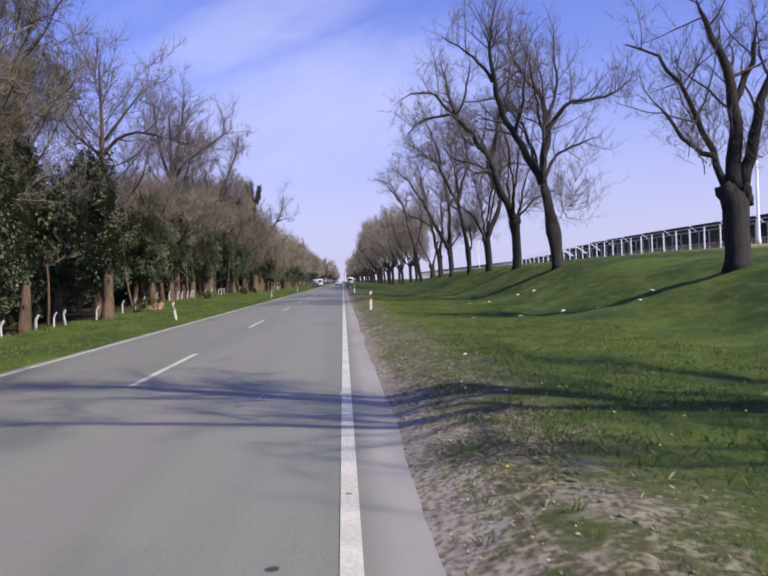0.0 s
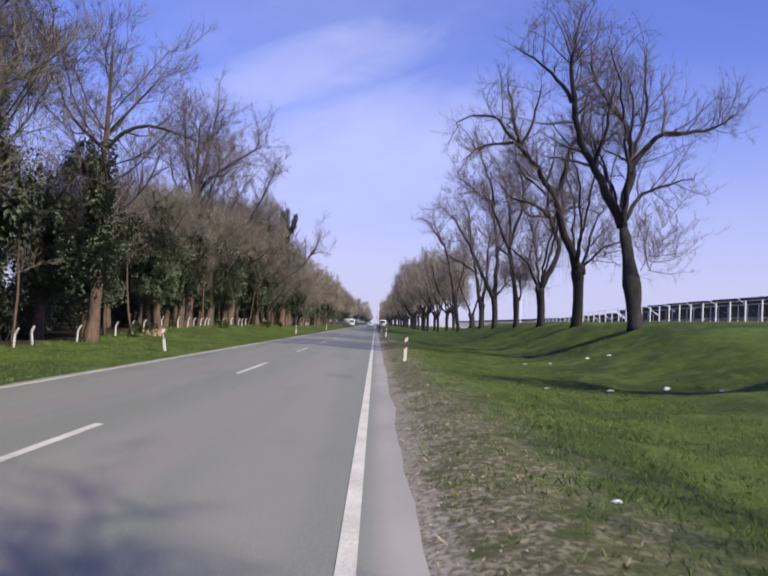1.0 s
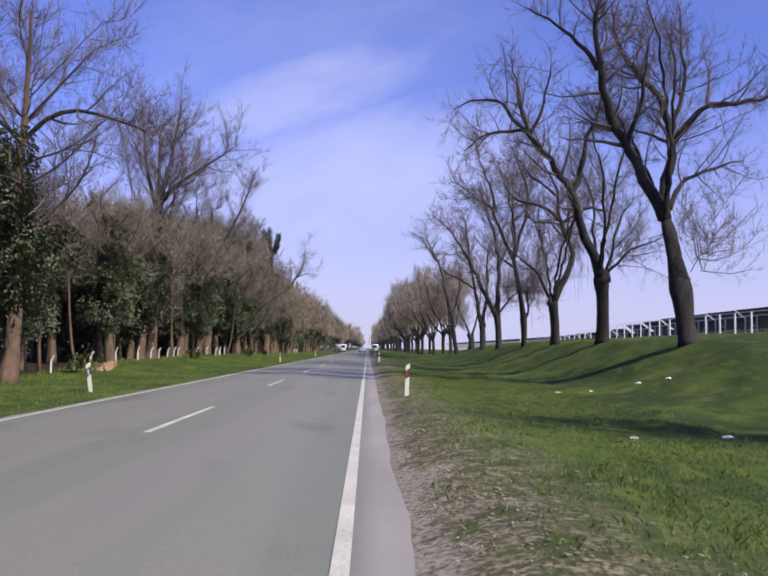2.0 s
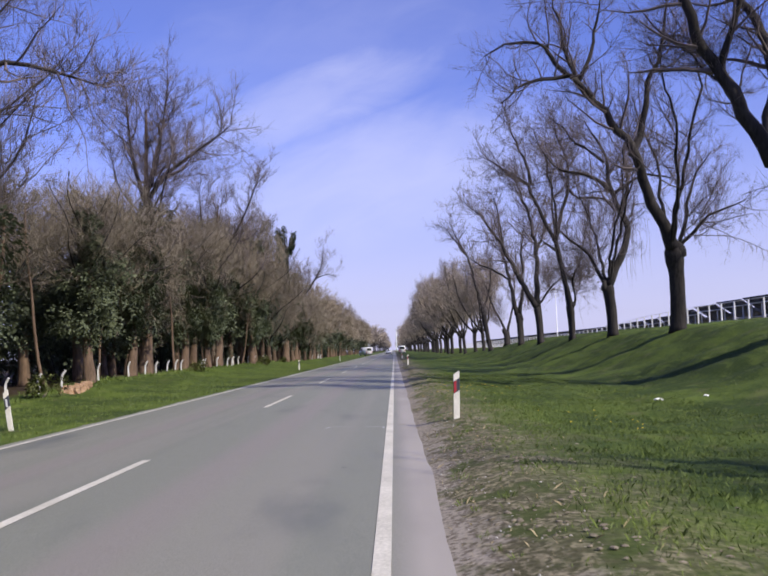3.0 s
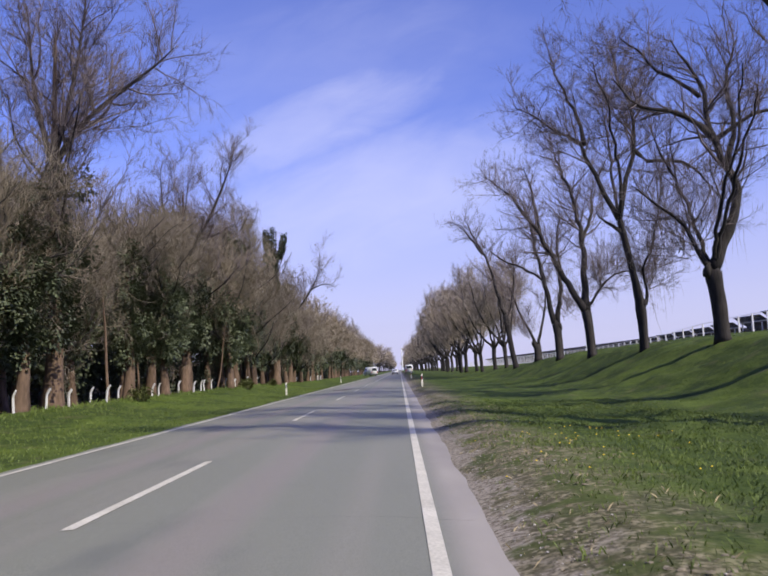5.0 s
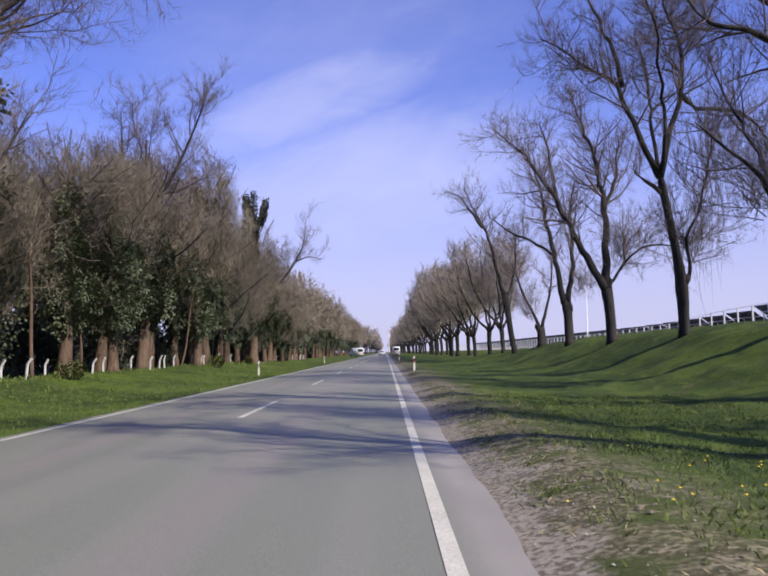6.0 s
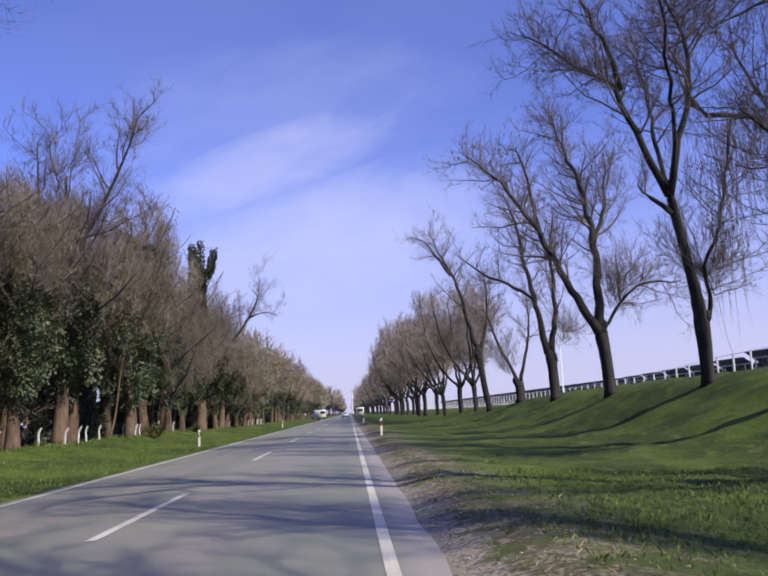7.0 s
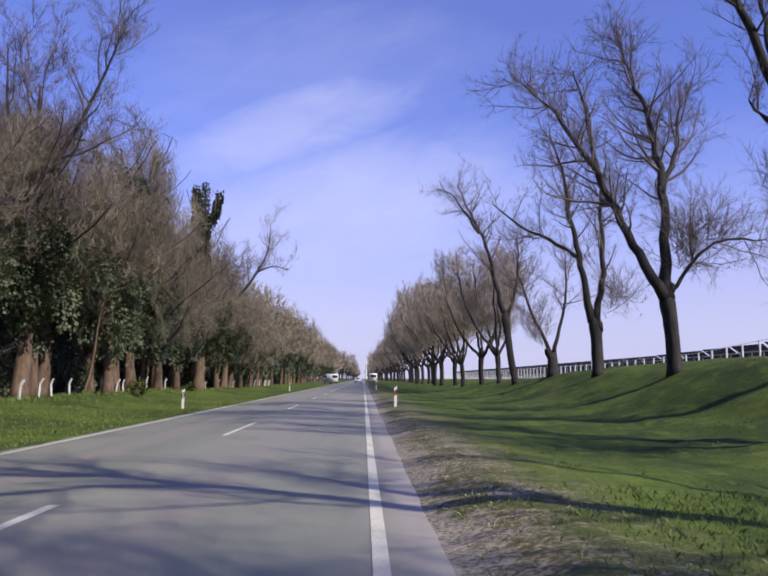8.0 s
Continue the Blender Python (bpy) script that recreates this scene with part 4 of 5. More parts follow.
def wood_tree(seed, height, trunk_r=0.34, bare=2.3, ivy=6500, clumps=9, dens=2.0, twiggy=1.0, reach=1.35, limbs_n=11, label="", extra=(), ivy_share=0.55, size=0.13, low=0.34, fine=0.011, up=0.10, twig_mat=None, wide=5.0, whip=1.5, skirt=11, wrap=False):
    """A leafless tree at the edge of the wood, its trunk in ivy. extra: further limbs (thickness, points)."""
    rng = np.random.default_rng(seed)
    t = thing("tree", 0, 0, 0, label or "leafless brown woodland tree with dark ivy round its trunk", "tree", "edge of the wood")
    axis = smooth_path([(0, 0, -0.2), (0.12, 0.05, height * 0.18), (-0.1, 0.1, height * 0.4), (0.15, -0.1, height * 0.62), (0.1, 0.1, height * 0.9)], 0.5)
    n = len(axis)
    s = Shape()
    s.tube(axis, [trunk_r * (1 + 0.5 * math.exp(-12 * i / n)) * (1 - 0.85 * i / n) for i in range(n)], 9, 0.2, rng)
    part("trunk", (s.v, s.f), M_BARK_LEFT, t, "orange-brown bark", True)
    limbs = []
    for k in range(limbs_n):
        at = low + (0.92 - low) * k / (limbs_n - 1)
        p, d = sprout(rng, axis, at, 62)
        out = 2.4 + 1.7 * rng.random() if k < limbs_n - 3 else 2.8
        path = wander(rng, p, unit(d + np.array((0, 0, 0.2))), out + 0.18 * (height - p[2]), 7, 0.2, up)
        limbs.append((path, trunk_r * 0.30 * (1.2 - at), 0.02))
    limbs += [(smooth_path(pts, 0.5), r, 0.03) for r, pts in extra]
    for path, r, _ in limbs:
        s = Shape()
        s.tube(path, np.linspace(r, 0.02, len(path)), 6 if r > 0.1 else 4, 0.1, rng)
        part("limb", (s.v, s.f), M_BARK, t, "", True)
    limbs.append((axis[int(n * 0.5):], trunk_r * 0.3, 0.03))
    twigs = Shape()
    crown(rng, limbs, twigs, dens, reach, twiggy, 0.10, 0.1, fine, dome=(0, (0.425 + 0.5 * low) * height, wide, (0.645 - 0.5 * low) * height) if wide else None, whip=whip)
    TOPS[t.name] = max(v[2] for v in twigs.v)
    tagged(part("crown", (twigs.v, twigs.f), twig_mat or M_TWIG_BROWN, t, "brown leafless twigs"), kind="stuff")
    leaves = Shape()
    sleeve = [p for p in axis if bare < p[2] < height * ivy_share + 1.5]
    ivy_on(rng, leaves, sleeve, lambda f: (0.9 + 0.35 * math.sin(9 * f + seed)) * (1 - 0.55 * f), ivy // 3, size)
    for _ in range(clumps):
        h = bare + 0.8 + (height * ivy_share - bare) * rng.random() ** 1.3
        a = rng.random() * 6.283
        r = (0.5 + 2.2 * rng.random()) * (1 - 0.85 * h / height)
        ivy_clump(rng, leaves, np.array((r * math.cos(a), r * math.sin(a), h + 0.3)), (0.5 + 0.75 * rng.random()) * (1.15 - 0.6 * h / height), int(ivy * 0.67 / clumps), size)
    if wrap:
        for _, pts in extra:
            ivy_on(rng, leaves, smooth_path(pts, 0.5), lambda f: 0.40 - 0.15 * f, 1100, size)
    if skirt > 2:
        ivy_on(rng, leaves, [p for p in axis if bare - 0.2 < p[2] < bare + 4.2], lambda f: trunk_r + 0.12 + 0.25 * f, 1700, size)
    for _ in range(skirt):
        a, r = rng.random() * 6.283, 0.25 + 0.9 * rng.random()
        ivy_clump(rng, leaves, np.array((1.5 * r * math.cos(a), 1.5 * r * math.sin(a), bare + 0.9 + 3.6 * rng.random())), 0.5 + 0.5 * rng.random(), 240, size)
    tagged(part("ivy", (leaves.v, leaves.f), M_IVY, t, "dark green ivy leaves"), kind="stuff")
    return t


wood_kinds = [wood_tree(31, 11.5, 0.27, 2.3, 8500, 14, 2.3, 0.95, low=0.5, ivy_share=0.72), wood_tree(32, 12.5, 0.31, 2.3, 8500, 14, 2.3, 0.95, low=0.5, ivy_share=0.68), wood_tree(33, 10.5, 0.24, 2.4, 9500, 17, 2.3, 0.95, low=0.5, ivy_share=0.75), wood_tree(34, 13.0, 0.29, 2.2, 8000, 14, 2.3, 0.95, low=0.5, ivy_share=0.66)]
soft = "leafless tree with dense hazy brown crown beside the wood"
soft_kinds = [wood_tree(41, 9.5, 0.22, 1.8, 1500, 8, 2.2, 0.95, 1.45, 15, soft, (), 0.5, 0.15, 0.20, 0.0135, 0.05), wood_tree(42, 10.5, 0.24, 2.0, 1500, 8, 2.2, 0.95, 1.45, 15, soft, (), 0.5, 0.15, 0.20, 0.0135, 0.05)]
light_kinds = [wood_tree(36, 11.5, 0.24, 1.4, 1100, 9, 1.4, 0.55, 1.7, 13, soft, (), 0.35, 0.2, 0.16, 0.036, 0.05, M_TWIG_OCHRE, skirt=2), wood_tree(37, 12.5, 0.24, 1.3, 1100, 9, 1.4, 0.55, 1.7, 13, soft, (), 0.35, 0.2, 0.16, 0.036, 0.05, M_TWIG_OCHRE, skirt=2)]
back_kinds = [wood_tree(38, 11.0, 0.24, 0.5, 1800, 14, 0.8, 0.6, 1.5, 9, size=0.26, fine=0.026, skirt=0), wood_tree(39, 12.0, 0.20, 0.3, 1800, 14, 0.8, 0.6, 1.5, 9, size=0.26, fine=0.026, skirt=0)]

rng = np.random.default_rng(12)


def edge_height(y):
    """The height of the wood's edge along the road."""
    return float(np.interp(y, (0, 40, 46, 62, 68, 80, 88, 96, 110, 130, 150, 200, 400), (14.5, 14.5, 10.8, 10.8, 11.5, 12.0, 14.5, 16.3, 15.6, 13.8, 13.4, 14.2, 14.8)))


def grow(kind, x, y, tall=1.0, broad=1.0):
    """Plants a kind, brought to the height of the wood's edge at y."""
    s = edge_height(y) * tall / TOPS[kind.name]
    wide = broad * (0.5 + 0.5 * s)
    plant(kind, x, y, rng.uniform(0, 360), wide, s / wide)


FRONT = [2.5, 13.5, 34.9, 45.7, 57.3, 75.0, 108.2, 119.8, 141.0]
for i, y in enumerate(FRONT):
    grow(wood_kinds[i % 4], -14.4 + rng.uniform(-0.3, 0.2), y, rng.uniform(0.94, 1.02))
for i, y in enumerate((93.5, 103.5, 110.5, 118.0, 124.5, 133.5, 137.5, 146.0)):
    grow(soft_kinds[i % 2], -13.4 + rng.uniform(-0.4, 0.4), y, rng.uniform(0.66, 0.86))
for i, (x, y) in enumerate(((-16.0, 50.5), (-16.2, 61.0), (-17.2, 68.5), (-17.4, 72.0), (-16.2, 79.0), (-17.4, 84.2), (-16.2, 92.0), (-16.6, 101.0), (-16.4, 116.0), (-16.0, 127.0))):
    grow(soft_kinds[i % 2], x, y, rng.uniform(0.92, 1.02))
for i in range(34):
    y = 151 + 7.4 * i
    grow(light_kinds[i % 2], -13.6 + rng.uniform(-0.5, 0.5), y, rng.uniform(0.92, 1.06))
for i in range(16):
    y = 8 + 9.6 * i + rng.uniform(-1.5, 1.5)
    grow(wood_kinds[(i * 3 + 1) % 4], -16.8 + rng.uniform(-0.6, 0.6), y, rng.uniform(0.92, 1.04))
ivied = wood_tree(60, 11.0, 0.27, 2.1, 11000, 20, 2.3, 0.95, 1.35, 12, "leafless woodland tree hidden to its crown in dark ivy", (), 0.72, low=0.5)
for x, y, tall in ((-13.5, 28.5, 0.85), (-13.5, 55.6, 0.94), (-13.6, 61.4, 1.0), (-13.9, 79.5, 0.9)):
    grow(ivied, x, y, tall)
for x, step, far in ((-20.5, 5.6, 220), (-24.5, 6.2, 190)):
    y = 0.0
    while y < far:
        grow(back_kinds[rng.integers(2)], x + rng.uniform(-1.2, 1.2), y, rng.uniform(0.88, 1.05))
        y += step * rng.uniform(0.75, 1.25)

# a low thicket of dark evergreen shrubs fills the wood's edge behind the trunks


def shrub(seed):
    rng = np.random.default_rng(seed)
    t = thing("shrub", 0, 0, 0, "dark ivy-grown shrub in the shade under the trees", "shrub", "thicket under the wood")
    for _ in range(5):
        s = Shape()
        d = unit(np.array((rng.random() - 0.5, rng.random() - 0.5, 0.9)))
        s.tube(wander(rng, np.array((0, 0, -0.1)), d, 1.6 + 1.4 * rng.random(), 5, 0.2, 0.1), np.linspace(0.035, 0.008, 6), 4)
        part("stem", (s.v, s.f), M_BARK, t)
    s = Shape()
    for _ in range(9):
        ivy_clump(rng, s, np.array((rng.normal(0, 0.7), rng.normal(0, 0.9), 0.5 + 2.0 * rng.random())), 0.45 + 0.4 * rng.random(), 105, 0.18)
    tagged(part("foliage", (s.v, s.f), M_IVY, t, "dark green leaves"), kind="stuff")
    return t


shrubs = [shrub(61), shrub(62), shrub(63)]
for x, step in ((-18.2, 3.4), (-20.6, 3.2)):
    y = 4.0
    while y < (300 if x > -19 else 190):
        plant(shrubs[rng.integers(3)], x + rng.uniform(-0.6, 0.6), y, rng.uniform(0, 360), rng.uniform(0.8, 1.25), rng.uniform(0.8, 1.2))
        y += step * rng.uniform(0.7, 1.3)
# thin young trunks between the old ones


def sapling(seed):
    rng = np.random.default_rng(seed)
    t = thing("sapling", 0, 0, 0, "thin pale-barked young tree at the edge of the wood", "young tree", "saplings in the wood")
    s = Shape()
    path = wander(rng, np.array((0, 0, -0.1)), unit(np.array((rng.uniform(-0.15, 0.25), rng.uniform(-0.2, 0.2), 1))), 7.0, 12, 0.07, 0.05)
    s.tube(path, np.linspace(0.075, 0.025, 13), 6, 0.15, rng)
    part("trunk", (s.v, s.f), M_BARK_LEFT, t, "", True)
    s = Shape()
    crown(rng, [(path, 0.08, 0.02)], s, 2.2, 0.8, 0.8, 0.12, 0.4, 0.012)
    tagged(part("crown", (s.v, s.f), M_TWIG_BROWN, t), kind="stuff")
    return t


saplings = [sapling(71), sapling(72), sapling(73)]
for y in (38.4, 49.5, 53.0, 59.4, 70.5, 79.0, 83.2, 92.0, 103.0, 105.5, 117.0, 124.0, 134.0):
    plant(saplings[rng.integers(3)], -14.2 + rng.uniform(-1.2, 0.5), y + rng.uniform(-0.5, 0.5), rng.uniform(0, 360), rng.uniform(0.8, 1.2))

# single trees that stand out of the edge of the wood
tall = "tall leafless tree rising above the ivy-clad edge of the wood"
plant(wood_tree(51, 15.5, 0.28, 2.4, 5500, 10, 2.6, 1.0, 1.2, 11, tall,
      [(0.12, [(0.0, 0, 8.8), (0.9, 0, 9.8), (2.0, 0.1, 10.2), (3.4, 0.2, 9.9), (4.9, 0.3, 9.4)]), (0.10, [(0.1, 0, 9.6), (1.3, 0.2, 11.2), (2.4, 0.3, 12.6)]), (0.10, [(0, 0, 9.0), (-1.6, 0, 10.5), (-2.6, 0.3, 12.5)])], 0.5, fine=0.0095, twig_mat=M_TWIG, wide=None, whip=1.25), -12.9, 42.4, 0, 1.0)
plant(wood_tree(56, 16.0, 0.32, 2.2, 8000, 12, 2.8, 0.9, 1.5, 14, tall, (), 0.6, fine=0.016, wide=6.0), -14.2, 31.0, 40, 1.0)
plant(wood_tree(57, 15.0, 0.32, 2.2, 8000, 12, 2.8, 0.9, 1.5, 14, tall, (), 0.6, fine=0.016, wide=6.0), -14.6, 23.5, 200, 1.0)
plant(wood_tree(52, 17.0, 0.34, 2.5, 6500, 11, 2.6, 1.0, 1.25, 12, tall,
      [(0.16, [(0.1, 0, 9.8), (1.2, -0.3, 11.2), (2.6, -0.6, 12.2), (4.6, -1.0, 13.4), (5.4, -1.2, 14.0)]), (0.15, [(0, 0, 10.0), (-0.8, 0.2, 13.0), (-1.2, 0.4, 16.8)]), (0.15, [(0.1, 0, 10.2), (0.9, 0.1, 13.5), (1.4, 0.2, 17.2)])], 0.5, fine=0.0095, twig_mat=M_TWIG, wide=None, whip=1.25), -13.9, 64.6, 0, 1.0)
plant(wood_tree(53, 15.5, 0.33, 2.5, 6500, 11, 2.6, 1.0, 1.25, 12, tall,
      [(0.17, [(0.1, 0, 8.6), (1.2, -0.1, 10.6), (2.2, -0.2, 12.4), (3.4, -0.3, 15.2), (3.9, -0.3, 17.0)]), (0.14, [(0, 0, 9.0), (-1.2, 0.2, 12.0), (-1.6, 0.4, 16.0)])], 0.5, fine=0.0095, twig_mat=M_TWIG, wide=None, whip=1.25), -14.9, 87.4, 0, 1.0)
clad = "tall leafless tree with ivy high up its trunk"
for seed, x, y in ((58, -13.7, 96.2), (59, -14.3, 101.6)):
    plant(wood_tree(seed, 15.2, 0.30, 2.5, 13000, 10, 2.4, 1.0, 1.3, 12, clad, (), 0.74, low=0.42, fine=0.012, wide=3.6), x, y, 70 * seed, 1.0)
plant(wood_tree(54, 15.5, 0.40, 2.5, 24000, 18, 0.9, 0.8, 0.8, 8, "broken tree thickly wrapped in dark ivy to its top",
      [(0.30, [(0, 0, 9), (0.2, 0, 12), (0.1, 0, 16.2)]), (0.20, [(0.2, 0, 12.6), (0.9, -0.1, 13.6), (1.3, -0.1, 15.4)]), (0.16, [(0.1, 0, 13.0), (-0.5, 0, 14.2), (-0.6, 0, 15.8)])], 0.80, size=0.16, wide=2.6, wrap=True), -12.9, 114.4, 0, 1.0)
plant(wood_tree(55, 13.5, 0.32, 2.5, 5500, 10, 2.2, 1.0, 1.3, 11, tall,
      [(0.16, [(0.1, 0, 8.0), (1.6, 0, 9.4), (3.0, 0, 11.4), (4.0, 0, 13.6), (4.2, 0, 16.2)]), (0.10, [(3.0, 0, 11.4), (4.6, 0.2, 12.0), (6.0, 0.3, 11.6)])], 0.5, fine=0.0095, twig_mat=M_TWIG, wide=None, whip=1.25), -13.6, 129.5, 0, 1.0)

# ---- roadside posts ----


def delineator(x, y, turn, left_side=False):
    """A white plastic guide post with a slanted black band and a reflector."""
    t = thing("delineator_post", x, y, ground_z(x, y) - 0.005, "white plastic guide post with slanted black band beside the road", "guide post", "roadside guide posts")
    t.rotation_euler = (0, radians(turn), 0)
    w, d, h = 0.106, 0.085, 0.855

    def slab(z0, z1, grow=0.0, slant=0.07):
        # rounded wedge section, its top and bottom cut on a slant
        ring = [(-w / 2, -d / 2), (w / 2, -d / 2), (w / 2 + 0.004, -d / 4), (w / 4, d / 2), (-w / 4, d / 2), (-w / 2 - 0.004, -d / 4)]
        v, f = [], []
        for z in (z0, z1):
            for a, b in ring:
                zz = z + (slant * a / w if z > 0.01 else 0)
                v.append((a * (1 + grow), b * (1 + grow), zz))
        n = len(ring)
        f = [(i, (i + 1) % n, n + (i + 1) % n, n + i) for i in range(n)] + [tuple(range(n, 2 * n)), tuple(reversed(range(n)))]
        return v, f

    part("post", slab(0.0, h), M_PLASTIC, t)
    part("band", slab(h - 0.36, h - 0.13, 0.05), M_BLACK, t, "black slanted band")
    if left_side:
        strip = box(0, -d / 2 - 0.006, h - 0.252, 0.038, 0.008, 0.17, 0.002)
    else:
        # a slanted strip over the one half of the band
        strip = box(-w / 4, -d / 2 - 0.006, h - 0.245, w / 2 - 0.006, 0.008, 0.205, 0.002)
        for v in strip.verts:
            v.co.z += 0.07 * v.co.x / w
    part("reflector", strip, M_SILVER if left_side else M_RED, t, "silver reflector strip" if left_side else "red reflector strip")
    return t


for y in (35.2, 87.3, 139.0):
    delineator(1.25, y, 1.5 if y < 50 else 0)
for y, x in ((37.3, -8.1), (88.3, -8.1), (139.0, -8.1)):
    delineator(x, y, -9 if y < 50 else 0, True)

# ---- fence of bent concrete posts along the wood ----


def concrete_post(x, y, turn, lean):
    t = thing("fence_post", x, y, ground_z(x, y) - 0.22, "whitewashed concrete fence post with a bent top before the wood", "fence post", "concrete fence posts along the wood")
    t.rotation_euler = (0, radians(lean), radians(turn))
    pts = [np.array(p) for p in ((0, 0, 0), (0, 0, 0.66), (0.01, 0, 0.76), (0.07, 0, 0.88), (0.14, 0, 0.98))]
    s = Shape()
    s.tube(pts, (0.058, 0.055, 0.054, 0.05, 0.045), 4)
    part("post", (s.v, s.f), M_CONCRETE, t)
    return t


rng = np.random.default_rng(17)
y = 18.0
while y < 170:
    concrete_post(-13.5 + rng.uniform(-0.2, 0.2), y, rng.uniform(-25, 25), rng.uniform(-7, 7))
    y += 2.05 + rng.uniform(-0.15, 0.15) + (2.1 if rng.random() < 0.42 else 0) + (4.0 if rng.random() < 0.08 else 0)

# ---- fence, poles and solar tables beyond the bank ----
fence = thing("fence", 26.0, 0, 0, "long white post and rail fence on top of the bank", "fence")
post_mesh = None
FX, FY0, FY1, FH = 26.0, 18.0, 330.0, 1.75
y = FY0
while y < FY1:
    z = ground_z(FX, y, False)
    if post_mesh is None:
        ob = part("fence_post", box(0, 0, FH / 2, 0.11, 0.11, FH, 0.012), M_GALV, fence)
        post_mesh = ob.data
    else:
        ob = new("fence_post", post_mesh)
        ob.parent = fence
    ob.location = (0, y, z - 0.05)
    y += 2.4
for h in (FH - 0.08,):
    s = Shape()
    yy = np.arange(FY0, FY1, 6.0)
    s.tube([np.array((-0.11, q, ground_z(FX, q, False) + h)) for q in yy], [0.02] * len(yy), 4)
    part("rail", (s.v, s.f), M_GALV, fence)


def solar_table():
    """A table of dark modules on posts, tilted towards the sun."""
    t = thing("solar_table", 33, 18, 0, "dark blue solar panel table on pale metal posts beyond the fence", "solar panel", "rows of solar tables")
    tilt = Matrix.Translation((0, 0, 1.3)) @ Matrix.Rotation(radians(36), 4, "Y")
    for j in range(2):
        for i in range(5):
            ob = part("module", box((j - 0.5) * 1.72, -2.2 + 1.1 * i, 0, 1.68, 1.07, 0.04, 0, tilt), M_PANEL, t)
    for j in (-0.9, 0.9):
        part("purlin", box(j, 0, -0.07, 0.06, 5.5, 0.08, 0, tilt), M_GALV, t)
    for yy in (-2.0, 0.0, 2.0):
        part("leg", box(-0.9, yy, 0.8, 0.09, 0.09, 1.75, 0), M_GALV, t)
        part("leg", box(0.9, yy, 0.4, 0.09, 0.09, 0.95, 0), M_GALV, t)
    return t


table = solar_table()
k = 0
for row, x in enumerate((33.0, 39.5)):
    for i in range(54):
        y = 20.0 + 5.75 * i
        m = pose(x, y, ground_z(x, y, False) + 0.2)
        if k == 0:
            table.matrix_basis = m
        else:
            copy_thing(table, m)
        k += 1


def tall_pole(x, y, h):
    t = thing("lamp_pole", x, y, ground_z(x, y) - 0.05, "tall slim white lamp pole beyond the bank", "lamp pole", "lamp poles")
    s = Shape()
    s.tube([np.array((0, 0, q)) for q in (0, 0.4, 0.41, h)], (0.13, 0.12, 0.09, 0.05), 10)
    part("pole", (s.v, s.f), M_GALV, t, "", True)
    s = Shape()
    s.tube([np.array(p) for p in ((0, 0, h - 0.05), (0.2, 0, h + 0.1), (0.7, 0, h + 0.16))], (0.04, 0.035, 0.03), 6)
    part("arm", (s.v, s.f), M_GALV, t)
    part("lamp_head", box(0.85, 0, h + 0.15, 0.5, 0.2, 0.1, 0.03), M_GALV, t)


tall_pole(24.0, 42.9, 8.2)
tall_pole(24.0, 136.0, 8.2)

# ---- a mast at the far end of the road ----
mast = thing("mast", 2.6, 900.0, 0.0, "pale slender mast at the far end of the road", "mast")
s = Shape()
s.tube([np.array((0, 0, q)) for q in (-0.5, 2.0, 14.0, 24.0)], (1.0, 0.85, 0.7, 0.55), 10)
part("pole", (s.v, s.f), M_GALV, mast, "", True)
s = Shape()
s.tube([np.array((0, 0, q)) for q in (23.6, 24.4, 25.2)], (0.95, 1.05, 0.7), 10)
part("platform", (s.v, s.f), M_GALV, mast)

# ---- vehicles far ahead ----


def profile_body(pts, width, bevel=0.05):
    """A side outline (y, z) given a width along x."""
    bm = bmesh.new()
    a = [bm.verts.new((-width / 2, y, z)) for y, z in pts]
    b = [bm.verts.new((width / 2, y, z)) for y, z in pts]
    bm.faces.new(a)
    bm.faces.new(list(reversed(b)))
    for i in range(len(pts)):
        j = (i + 1) % len(pts)
        bm.faces.new((a[j], a[i], b[i], b[j]))
    bmesh.ops.recalc_face_normals(bm, faces=bm.faces[:])
    bmesh.ops.bevel(bm, geom=bm.edges[:], offset=bevel, segments=2, affect="EDGES")
    return bm


def wheel(t, x, y, r):
    bm = bmesh.new()
    bmesh.ops.create_cone(bm, cap_ends=True, segments=20, radius1=r, radius2=r, depth=0.2, matrix=Matrix.Translation((x, y, r)) @ Matrix.Rotation(radians(90), 4, "Y"))
    w = part("wheel", bm, M_TYRE, t)
    bm = bmesh.new()
    bmesh.ops.create_cone(bm, cap_ends=True, segments=16, radius1=r * 0.6, radius2=r * 0.5, depth=0.215, matrix=Matrix.Translation((x, y, r)) @ Matrix.Rotation(radians(90), 4, "Y"))
    part("rim", bm, M_SILVER, w)


